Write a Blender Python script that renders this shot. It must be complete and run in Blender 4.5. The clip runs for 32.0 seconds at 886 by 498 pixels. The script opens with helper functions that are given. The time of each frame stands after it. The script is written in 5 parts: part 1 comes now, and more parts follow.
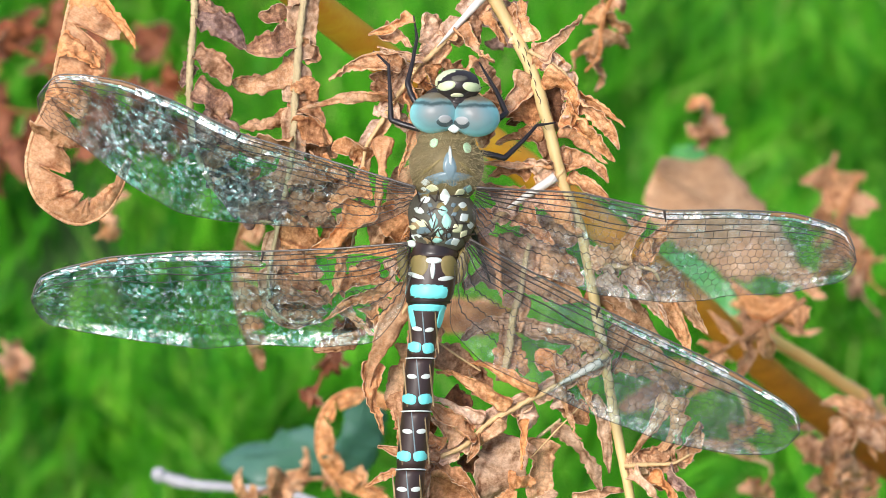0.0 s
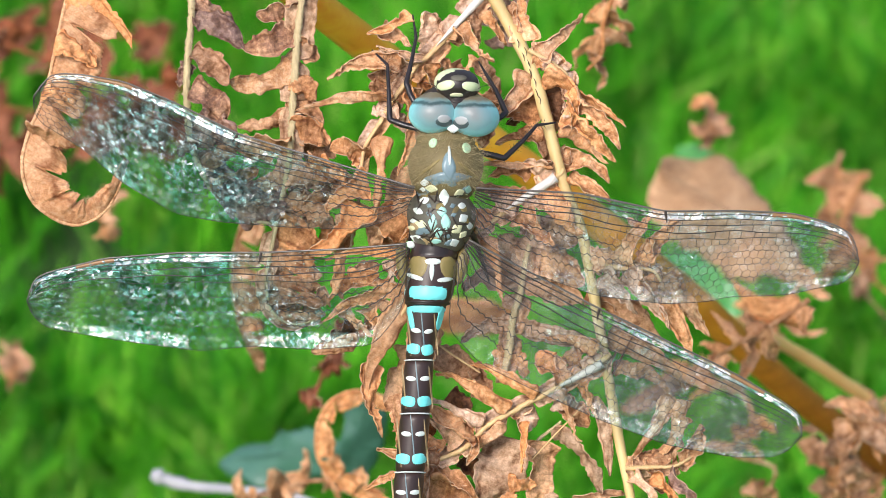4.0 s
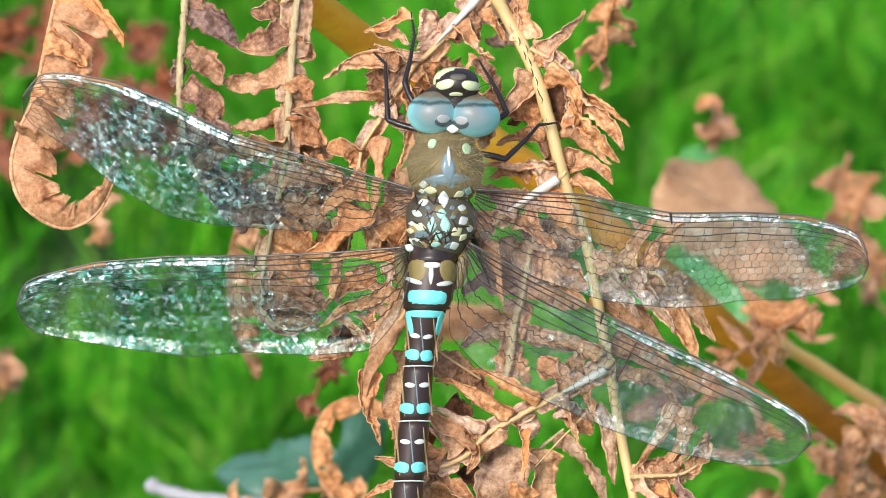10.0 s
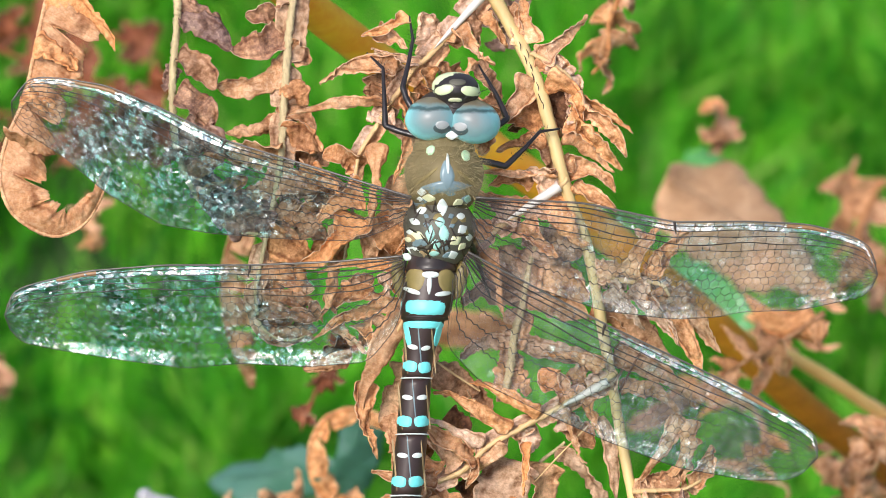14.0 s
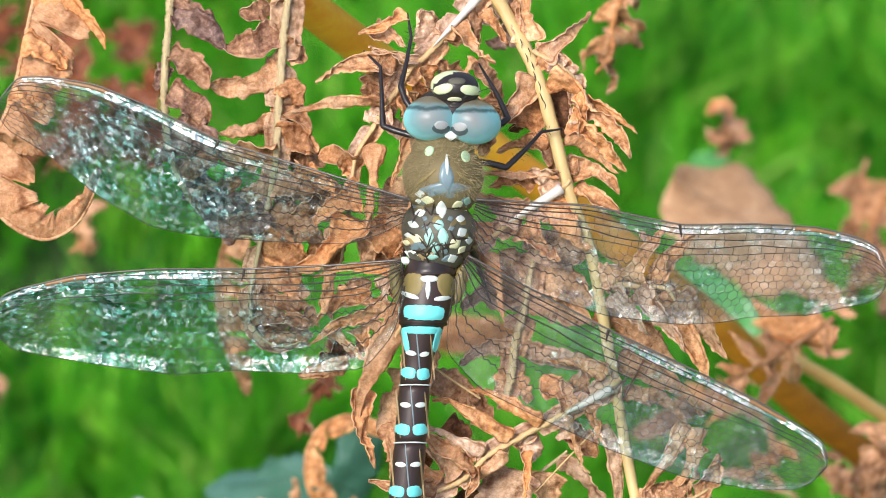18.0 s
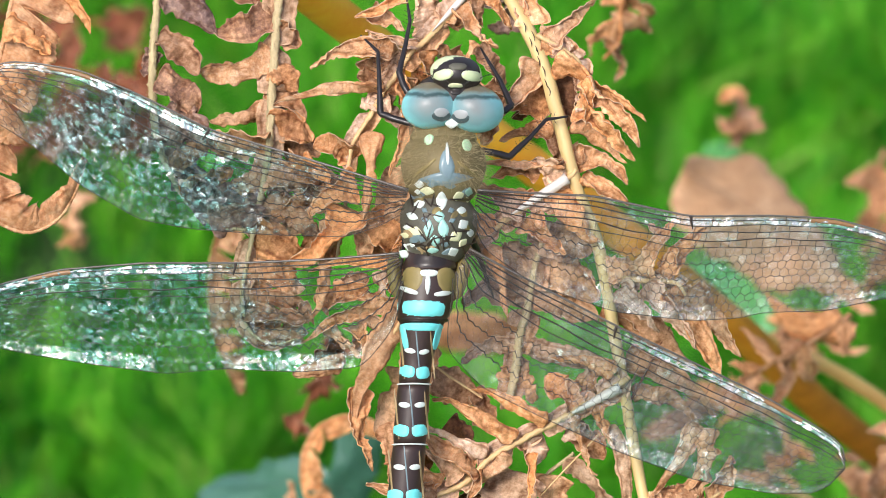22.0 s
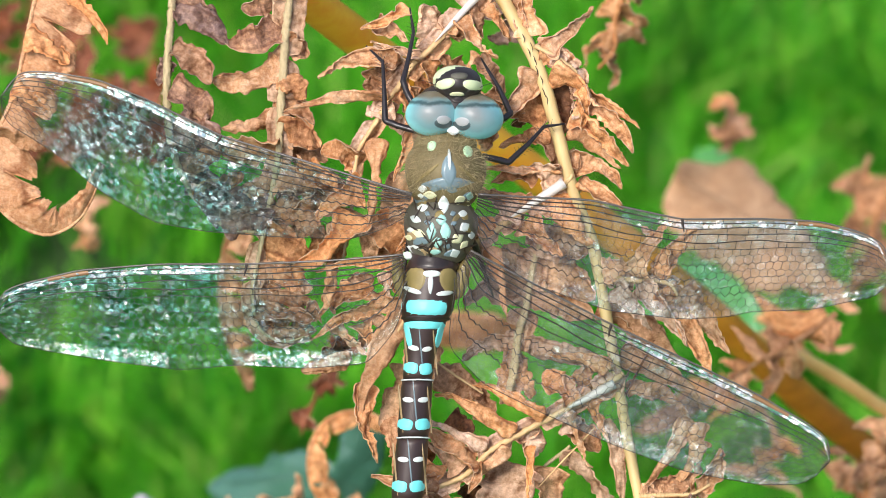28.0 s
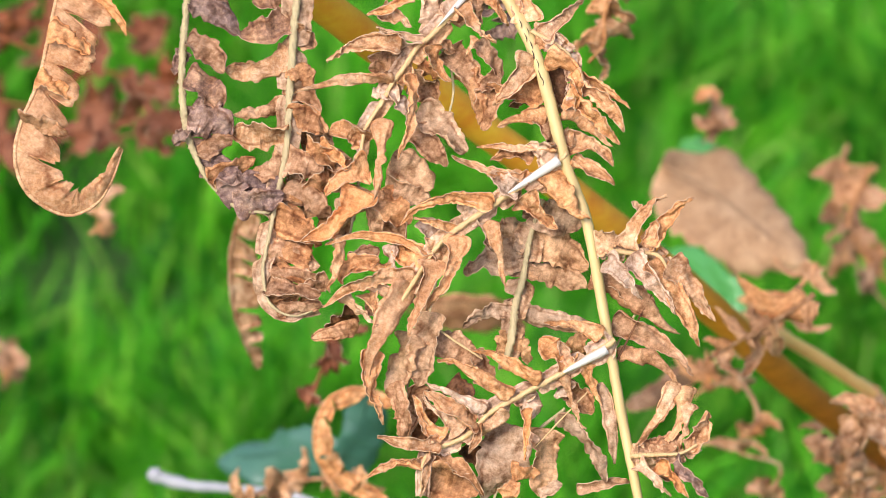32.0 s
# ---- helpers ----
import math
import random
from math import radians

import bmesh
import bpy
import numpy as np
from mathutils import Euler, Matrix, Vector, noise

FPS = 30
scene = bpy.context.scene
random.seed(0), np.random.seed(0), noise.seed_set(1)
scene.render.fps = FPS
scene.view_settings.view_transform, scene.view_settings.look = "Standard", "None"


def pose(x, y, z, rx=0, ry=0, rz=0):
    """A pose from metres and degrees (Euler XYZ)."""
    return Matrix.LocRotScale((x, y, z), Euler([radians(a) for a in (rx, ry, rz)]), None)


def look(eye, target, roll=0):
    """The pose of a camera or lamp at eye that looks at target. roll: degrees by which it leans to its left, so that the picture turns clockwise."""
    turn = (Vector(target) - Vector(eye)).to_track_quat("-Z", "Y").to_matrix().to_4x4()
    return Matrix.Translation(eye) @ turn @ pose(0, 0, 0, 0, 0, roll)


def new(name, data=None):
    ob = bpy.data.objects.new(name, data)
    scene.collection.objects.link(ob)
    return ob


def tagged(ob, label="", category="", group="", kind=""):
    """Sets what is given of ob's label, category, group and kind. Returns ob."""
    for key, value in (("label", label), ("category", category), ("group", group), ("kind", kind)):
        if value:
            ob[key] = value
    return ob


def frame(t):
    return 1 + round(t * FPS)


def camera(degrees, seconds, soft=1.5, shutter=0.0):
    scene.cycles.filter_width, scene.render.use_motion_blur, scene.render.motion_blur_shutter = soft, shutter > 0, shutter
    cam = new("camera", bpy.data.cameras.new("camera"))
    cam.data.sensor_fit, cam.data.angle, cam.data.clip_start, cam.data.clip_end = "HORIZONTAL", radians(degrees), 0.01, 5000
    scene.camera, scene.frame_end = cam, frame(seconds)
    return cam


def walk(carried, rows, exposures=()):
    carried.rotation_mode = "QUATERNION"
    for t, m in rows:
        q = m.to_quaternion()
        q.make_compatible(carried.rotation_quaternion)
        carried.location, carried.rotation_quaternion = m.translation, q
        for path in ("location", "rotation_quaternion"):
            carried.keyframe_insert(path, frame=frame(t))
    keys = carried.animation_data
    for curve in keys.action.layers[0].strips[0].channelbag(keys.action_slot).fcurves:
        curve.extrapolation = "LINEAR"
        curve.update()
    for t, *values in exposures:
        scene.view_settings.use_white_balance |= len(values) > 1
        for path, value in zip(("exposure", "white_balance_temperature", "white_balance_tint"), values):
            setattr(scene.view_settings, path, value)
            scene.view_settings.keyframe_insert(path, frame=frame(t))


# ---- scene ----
# The view sheet: x to the right, y up the picture, z towards the camera, in millimetres; it leans back 50 degrees.
HEIGHT = 0.28
SHEET = pose(0, 0, HEIGHT, 50, 0, 0)

cam = camera(5.0, 32.0, 0.65, 0.4)
cam.data.dof.use_dof = True
cam.data.dof.focus_distance = 0.97
cam.data.dof.aperture_fstop = 68.0
PATH = [
    (0, 0.00013, 0.00021, 1.0327, 0.007, -0.011, 0.003),
    (0.5, 0.00044, 0.00008, 1.0318, 0.022, -0.002, -0.006),
    (1, 0.00067, 0.00000, 1.0304, 0.031, -0.003, -0.028),
    (1.5, 0.00086, 0.00006, 1.0290, 0.043, -0.005, -0.053),
    (2, 0.00104, 0.00027, 1.0278, 0.052, -0.015, -0.057),
    (2.5, 0.00125, 0.00060, 1.0274, 0.067, -0.029, -0.033),
    (3, 0.00151, 0.00091, 1.0259, 0.077, -0.041, -0.000),
    (3.5, 0.00174, 0.00096, 1.0249, 0.090, -0.047, 0.005),
    (5.5, 0.00237, 0.00041, 1.0205, 0.125, -0.021, -0.044),
    (6, 0.00257, 0.00024, 1.0191, 0.133, -0.014, -0.027),
    (6.5, 0.00277, 0.00010, 1.0174, 0.143, -0.010, -0.025),
    (7, 0.00292, 0.00001, 1.0164, 0.153, -0.006, -0.027),
    (7.5, 0.00302, -0.00005, 1.0136, 0.156, 0.001, -0.026),
    (8, 0.00306, -0.00011, 1.0105, 0.158, 0.010, -0.030),
    (8.5, 0.00300, -0.00016, 1.0075, 0.155, 0.018, -0.044),
    (9, 0.00284, -0.00018, 1.0045, 0.149, 0.022, -0.060),
    (9.5, 0.00260, -0.00011, 1.0019, 0.136, 0.024, -0.074),
    (10, 0.00233, 0.00008, 0.9993, 0.127, 0.020, -0.090),
    (10.5, 0.00213, 0.00038, 0.9973, 0.120, 0.013, -0.098),
    (11, 0.00207, 0.00075, 0.9945, 0.116, -0.003, -0.085),
    (11.5, 0.00214, 0.00115, 0.9901, 0.112, -0.023, -0.052),
    (12, 0.00228, 0.00153, 0.9869, 0.119, -0.037, -0.015),
    (12.5, 0.00240, 0.00185, 0.9845, 0.127, -0.047, 0.012),
    (13, 0.00245, 0.00209, 0.9820, 0.131, -0.057, 0.021),
    (13.5, 0.00243, 0.00227, 0.9790, 0.129, -0.064, 0.018),
    (14, 0.00235, 0.00244, 0.9765, 0.123, -0.067, 0.019),
    (14.5, 0.00229, 0.00257, 0.9742, 0.123, -0.068, 0.024),
    (16.5, 0.00245, 0.00271, 0.9628, 0.128, -0.064, 0.035),
    (17, 0.00260, 0.00264, 0.9590, 0.139, -0.056, 0.020),
    (17.5, 0.00291, 0.00245, 0.9561, 0.157, -0.043, 0.011),
    (18, 0.00330, 0.00217, 0.9508, 0.179, -0.033, 0.013),
    (18.5, 0.00369, 0.00184, 0.9458, 0.198, -0.016, 0.016),
    (19, 0.00402, 0.00149, 0.9400, 0.216, -0.007, 0.011),
    (19.5, 0.00422, 0.00120, 0.9352, 0.227, 0.003, -0.006),
    (20, 0.00429, 0.00102, 0.9304, 0.235, 0.008, -0.029),
    (20.5, 0.00429, 0.00100, 0.9257, 0.246, 0.007, -0.048),
    (21, 0.00427, 0.00113, 0.9207, 0.248, -0.005, -0.056),
    (21.5, 0.00425, 0.00133, 0.9153, 0.246, -0.021, -0.055),
    (22, 0.00421, 0.00155, 0.9104, 0.247, -0.035, -0.041),
    (22.5, 0.00417, 0.00173, 0.9058, 0.251, -0.048, -0.012),
    (23, 0.00417, 0.00186, 0.9008, 0.256, -0.061, 0.016),
    (23.5, 0.00425, 0.00196, 0.8955, 0.256, -0.073, 0.026),
    (24, 0.00442, 0.00205, 0.8938, 0.269, -0.083, 0.010),
    (24.5, 0.00462, 0.00212, 0.8995, 0.280, -0.081, -0.029),
    (25, 0.00477, 0.00214, 0.9063, 0.285, -0.075, -0.068),
    (25.5, 0.00471, 0.00204, 0.9136, 0.280, -0.063, -0.086),
    (27.5, 0.00375, 0.00153, 0.9436, 0.220, -0.015, -0.078),
    (28, 0.00353, 0.00143, 0.9507, 0.207, -0.017, -0.037),
    (28.5, 0.00343, 0.00123, 0.9582, 0.197, -0.016, -0.018),
    (29, 0.00339, 0.00087, 0.9655, 0.192, -0.008, -0.028),
    (29.5, 0.00340, 0.00039, 0.9730, 0.190, 0.004, -0.061),
    (30, 0.00340, 0.00039, 0.9804, 0.187, -0.008, -0.061),
    (30.2, 0.00340, 0.00039, 0.9826, 0.184, -0.011, -0.061),
    (30.5, 0.00340, 0.00039, 0.9865, 0.180, -0.016, -0.061),
    (31, 0.00340, 0.00039, 0.9937, 0.175, -0.023, -0.061),
    (31.5, 0.00340, 0.00039, 1.0005, 0.180, -0.039, -0.100),
    (32, 0.00340, 0.00039, 1.0076, 0.181, -0.048, -0.110),
]


def path_pose(x, y, z, pan, tilt, roll):
    return SHEET @ Matrix.Translation((x, y, z)) @ pose(0, 0, 0, 0, pan, 0) @ pose(0, 0, 0, tilt, 0, 0) @ pose(0, 0, 0, 0, 0, roll)


walk(cam, [(r[0], path_pose(*r[1:])) for r in PATH], [(0, 0.6), (32, 0.6)])

# ---- sky and sun: bright thin cloud ----
world = bpy.data.worlds.new("sky")
scene.world = world
world.use_nodes = True
wn = world.node_tree
sky = wn.nodes.new("ShaderNodeTexSky")
sky.sky_type = "NISHITA"
sky.sun_disc = False
sky.sun_elevation, sky.sun_rotation = radians(52), radians(215)
sky.air_density, sky.dust_density = 1.0, 3.0
wn.links.new(sky.outputs[0], wn.nodes["Background"].inputs[0])
wn.nodes["Background"].inputs[1].default_value = 0.15
sun = new("sun", bpy.data.lights.new("sun", "SUN"))
sun.data.energy, sun.data.angle, sun.data.color = 2.2, radians(18), (1.0, 0.97, 0.93)
SUN_AZ, SUN_EL = radians(215), radians(52)
sun.matrix_world = look((math.sin(SUN_AZ) * math.cos(SUN_EL) * 5, math.cos(SUN_AZ) * math.cos(SUN_EL) * 5, math.sin(SUN_EL) * 5), (0, 0, 0))


# ---- materials ----
def material(name):
    m = bpy.data.materials.new(name)
    m.use_nodes = True
    nt = m.node_tree
    return m, nt, nt.nodes["Principled BSDF"]


def add(nt, kind, **sets):
    n = nt.nodes.new(kind)
    for k, v in sets.items():
        n.inputs[k].default_value = v
    return n


def ramp(nt, fac, stops):
    r = nt.nodes.new("ShaderNodeValToRGB")
    while len(r.color_ramp.elements) < len(stops):
        r.color_ramp.elements.new(0.5)
    for e, (p, c) in zip(r.color_ramp.elements, stops):
        e.position, e.color = p, (*c, 1)
    nt.links.new(fac, r.inputs[0])
    return r.outputs[0]


def mixed(nt, fac, a, b, mode="MIX"):
    n = nt.nodes.new("ShaderNodeMix")
    n.data_type, n.blend_type = "RGBA", mode
    for sock, val in ((n.inputs[0], fac), (n.inputs[6], a), (n.inputs[7], b)):
        if isinstance(val, (int, float)):
            sock.default_value = val
        elif isinstance(val, tuple):
            sock.default_value = (*val, 1)
        else:
            nt.links.new(val, sock)
    return n.outputs[2]


def scaled(nt, a, b):
    n = nt.nodes.new("ShaderNodeMath")
    n.operation = "MULTIPLY"
    for sock, val in zip(n.inputs, (a, b)):
        if isinstance(val, (int, float)):
            sock.default_value = val
        else:
            nt.links.new(val, sock)
    return n.outputs[0]


def grey(*stops):
    return [(p, (v,) * 3) for p, v in stops]


def noise_fac(nt, scale, detail=4, rough=0.6, stretch=None, coords="Object"):
    tc = nt.nodes.new("ShaderNodeTexCoord")
    n = add(nt, "ShaderNodeTexNoise", Scale=scale, Detail=detail, Roughness=rough)
    out = tc.outputs[coords]
    if stretch:
        mp = nt.nodes.new("ShaderNodeMapping")
        mp.inputs["Scale"].default_value = stretch
        nt.links.new(out, mp.inputs[0])
        out = mp.outputs[0]
    nt.links.new(out, n.inputs["Vector"])
    return n.outputs["Fac"]


def bumped(nt, bsdf, height, strength=0.5, distance=0.0002):
    b = add(nt, "ShaderNodeBump", Strength=strength, Distance=distance)
    nt.links.new(height, b.inputs["Height"])
    nt.links.new(b.outputs[0], bsdf.inputs["Normal"])


def glow_through(nt, bsdf, colour, amount):
    """Thin leaf: some light passes through it."""
    tr = nt.nodes.new("ShaderNodeBsdfTranslucent")
    mx = nt.nodes.new("ShaderNodeMixShader")
    mx.inputs[0].default_value = amount
    nt.links.new(colour, tr.inputs[0])
    nt.links.new(bsdf.outputs[0], mx.inputs[1])
    nt.links.new(tr.outputs[0], mx.inputs[2])
    nt.links.new(mx.outputs[0], nt.nodes["Material Output"].inputs[0])


def dry_leaf(name, dark, mid, pale, through_light=0.2, veins=0.10, scorched=0.9, crease_amount=0.9):
    m, nt, b = material(name)
    big = noise_fac(nt, 260, 3)
    fine = noise_fac(nt, 2300, 5, 0.7)
    info = nt.nodes.new("ShaderNodeObjectInfo")
    col = ramp(nt, big, [(0.26, dark), (0.47, mid), (0.74, pale)])
    col = mixed(nt, 0.4, col, ramp(nt, fine, [(0.32, tuple(c * 0.3 for c in mid)), (0.47, mid), (0.62, tuple(min(1, c * 1.2) for c in pale))]))
    hue = ramp(nt, info.outputs["Random"], [(0.0, (1.03, 0.78, 0.58)), (0.35, (1.01, 0.85, 0.78)), (0.65, (0.97, 0.87, 0.88)), (1.0, (0.70, 0.62, 0.64))])
    # mottling that paints crease shade and pale highlights into the leaf colour
    crease_tone = ramp(nt, noise_fac(nt, 620, 5, 0.7), [(0.33, (0.34, 0.23, 0.15)), (0.43, (0.74, 0.66, 0.56)), (0.52, (0.98, 0.97, 0.94)), (0.63, (1.18, 1.2, 1.2))])
    col = mixed(nt, crease_amount, col, crease_tone, "MULTIPLY")
    col = mixed(nt, 1.0, col, hue, "MULTIPLY")
    # side veins across the blade
    uv = nt.nodes.new("ShaderNodeUVMap")
    wave = add(nt, "ShaderNodeTexWave", Scale=4.6, Distortion=6.5, Detail=3.0)
    wave.inputs["Detail Scale"].default_value = 1.6
    wave.inputs["Phase Offset"].default_value = 1.0
    nt.links.new(uv.outputs[0], wave.inputs["Vector"])
    vein = ramp(nt, wave.outputs["Fac"], [(0.0, (0.50, 0.42, 0.36)), (0.30, (1, 1, 1))])
    col = mixed(nt, veins, col, mixed(nt, 1.0, col, vein, "MULTIPLY"))
    # scorched red-brown margins and a crease down the middle
    sep = nt.nodes.new("ShaderNodeSeparateXYZ")
    nt.links.new(uv.outputs[0], sep.inputs[0])
    away = nt.nodes.new("ShaderNodeMath")
    away.operation = "ABSOLUTE"
    nt.links.new(sep.outputs["Y"], away.inputs[0])
    ragged = nt.nodes.new("ShaderNodeMath")
    ragged.operation = "MULTIPLY_ADD"
    nt.links.new(noise_fac(nt, 900, 3), ragged.inputs[0])
    ragged.inputs[1].default_value = 0.16
    nt.links.new(away.outputs[0], ragged.inputs[2])
    scorch = ramp(nt, ragged.outputs[0], [(0.06, (0.80, 0.72, 0.66)), (0.12, (1, 1, 1)), (0.25, (1, 1, 1)), (0.305, (0.46, 0.30, 0.21)), (0.33, (0.60, 0.44, 0.34)), (0.36, (1.25, 1.2, 1.16))])
    col = mixed(nt, scaled(nt, ramp(nt, noise_fac(nt, 340, 3), grey((0.40, 0.12), (0.60, 1.0))), scorched), col, mixed(nt, 1.0, col, scorch, "MULTIPLY"))
    nt.links.new(col, b.inputs["Base Color"])
    b.inputs["Roughness"].default_value = 0.62
    b.inputs["Specular IOR Level"].default_value = 0.35
    h = mixed(nt, 0.92, wave.outputs["Color"], fine)
    bumped(nt, b, h, min(1.0, 0.40 + veins), 0.0003)
    glow_through(nt, b, col, through_light)
    return m


def plain(name, c1, c2, scale=600, rough=0.5, spec=0.5, bump=0.3, dist=0.0001, stretch=None, metallic=0.0):
    m, nt, b = material(name)
    f = noise_fac(nt, scale, 5, 0.65, stretch)
    g = noise_fac(nt, scale * 0.17, 2, 0.5)
    col = mixed(nt, f, c1, c2)
    col = mixed(nt, 0.35, col, mixed(nt, g, c1, c2))
    nt.links.new(col, b.inputs["Base Color"])
    b.inputs["Roughness"].default_value = rough
    b.inputs["Specular IOR Level"].default_value = spec
    b.inputs["Metallic"].default_value = metallic
    bumped(nt, b, f, bump, dist)
    return m


FERN = dry_leaf("dry_fern", (0.24, 0.10, 0.042), (0.73, 0.42, 0.20), (0.96, 0.73, 0.50))
FERN_TAN = dry_leaf("dry_fern_tan", (0.16, 0.075, 0.035), (0.52, 0.30, 0.155), (0.78, 0.56, 0.36))
FERN_BUFF = dry_leaf("dry_fern_buff", (0.30, 0.19, 0.11), (0.58, 0.41, 0.255), (0.78, 0.60, 0.42))
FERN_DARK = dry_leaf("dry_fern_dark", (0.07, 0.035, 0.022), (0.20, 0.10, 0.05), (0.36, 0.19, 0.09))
FERN_ORANGE = dry_leaf("dry_fern_orange", (0.40, 0.17, 0.065), (0.76, 0.42, 0.19), (0.95, 0.66, 0.40), 0.2, 0.16, 0.9, 0.45)
FERN_PURPLE = dry_leaf("dry_fern_purple", (0.07, 0.042, 0.05), (0.30, 0.20, 0.17), (0.68, 0.50, 0.36))
FERN_RUST = dry_leaf("dry_fern_rust", (0.08, 0.022, 0.012), (0.27, 0.10, 0.05), (0.46, 0.20, 0.10))
FERN_PALE = dry_leaf("dry_fern_pale", (0.42, 0.28, 0.18), (0.76, 0.56, 0.39), (0.94, 0.80, 0.66))
RIM = plain("leaf_edge", (0.26, 0.12, 0.05), (0.86, 0.62, 0.42), 700, 0.6)
RIM_DARK = plain("leaf_edge_dark", (0.16, 0.09, 0.06), (0.40, 0.27, 0.18), 900, 0.6)
STRAW = plain("straw", (0.36, 0.20, 0.06), (0.84, 0.66, 0.31), 620, 0.42, 0.5, 0.4, 0.00012, (1, 0.18, 1))
RIB_TAN = plain("rib_tan", (0.38, 0.20, 0.07), (0.86, 0.62, 0.32), 1100, 0.55, 0.4, 0.8, 0.0002)
STRAW_PALE = plain("straw_pale", (0.50, 0.42, 0.33), (0.80, 0.76, 0.73), 500, 0.35, 0.6, 0.3)
CRACK = plain("crack", (0.02, 0.012, 0.008), (0.07, 0.04, 0.02), 900, 0.8)
GREY_RIB = plain("grey_rib", (0.18, 0.11, 0.045), (0.80, 0.65, 0.37), 1300, 0.6, 0.4, 1.0, 0.0004, (1, 0.3, 1))


def stalk_material():
    m, nt, b = material("stalk_bark")
    tc = nt.nodes.new("ShaderNodeTexCoord")
    sep = nt.nodes.new("ShaderNodeSeparateXYZ")
    nt.links.new(tc.outputs["Generated"], sep.inputs[0])
    old = ramp(nt, sep.outputs["X"], [(0.20, (0.84, 0.46, 0.05)), (0.40, (0.32, 0.12, 0.018))])
    f = noise_fac(nt, 420, 4, 0.6, (0.25, 1, 1))
    col = mixed(nt, 0.8, old, mixed(nt, f, (0.16, 0.06, 0.01), (1.0, 0.7, 0.5)), "OVERLAY")
    nt.links.new(col, b.inputs["Base Color"])
    b.inputs["Roughness"].default_value = 0.45
    bumped(nt, b, f, 0.4, 0.0003)
    return m


STALK = stalk_material()
TWIG = plain("twig_bark", (0.84, 0.42, 0.10), (0.98, 0.62, 0.26), 300, 0.5)
TWIG_GREY = plain("twig_grey", (0.20, 0.19, 0.20), (0.56, 0.55, 0.58), 300, 0.6)
DEAD_LEAF = dry_leaf("dead_leaf", (0.33, 0.20, 0.11), (0.55, 0.36, 0.19), (0.66, 0.48, 0.29), 0.2, 0.1, 0.0, 0.4)
BLUE_LEAF = plain("blue_green_leaf", (0.03, 0.10, 0.07), (0.07, 0.17, 0.12), 60, 0.35)
BRIGHT_LEAF = plain("bright_green_leaf", (0.05, 0.22, 0.05), (0.10, 0.33, 0.09), 60, 0.4)


def grass_material():
    m, nt, b = material("grass_blade")
    geo = nt.nodes.new("ShaderNodeNewGeometry")
    col = ramp(nt, geo.outputs["Random Per Island"], [(0.0, (0.027, 0.20, 0.012)), (0.4, (0.098, 0.48, 0.024)), (0.75, (0.21, 0.71, 0.035)), (0.93, (0.40, 0.82, 0.085)), (1.0, (0.52, 0.62, 0.18))])
    patch = ramp(nt, noise_fac(nt, 34, 4), [(0.34, (0.34, 0.48, 0.44)), (0.56, (1, 1, 1))])
    col = mixed(nt, 1.0, col, patch, "MULTIPLY")
    nt.links.new(col, b.inputs["Base Color"])
    b.inputs["Roughness"].default_value = 0.5
    b.inputs["Specular IOR Level"].default_value = 0.25
    glow_through(nt, b, col, 0.45)
    return m


GRASS = grass_material()


def soil_material():
    m, nt, b = material("turf")
    f = noise_fac(nt, 70, 6, 0.7)
    g = noise_fac(nt, 2.0, 4)
    col = mixed(nt, f, (0.010, 0.022, 0.004), (0.03, 0.085, 0.012))
    col = mixed(nt, 0.4, col, mixed(nt, g, (0.016, 0.05, 0.007), (0.04, 0.11, 0.014)))
    nt.links.new(col, b.inputs["Base Color"])
    b.inputs["Roughness"].default_value = 0.9
    bumped(nt, b, f, 0.8, 0.004)
    return m


TURF = soil_material()


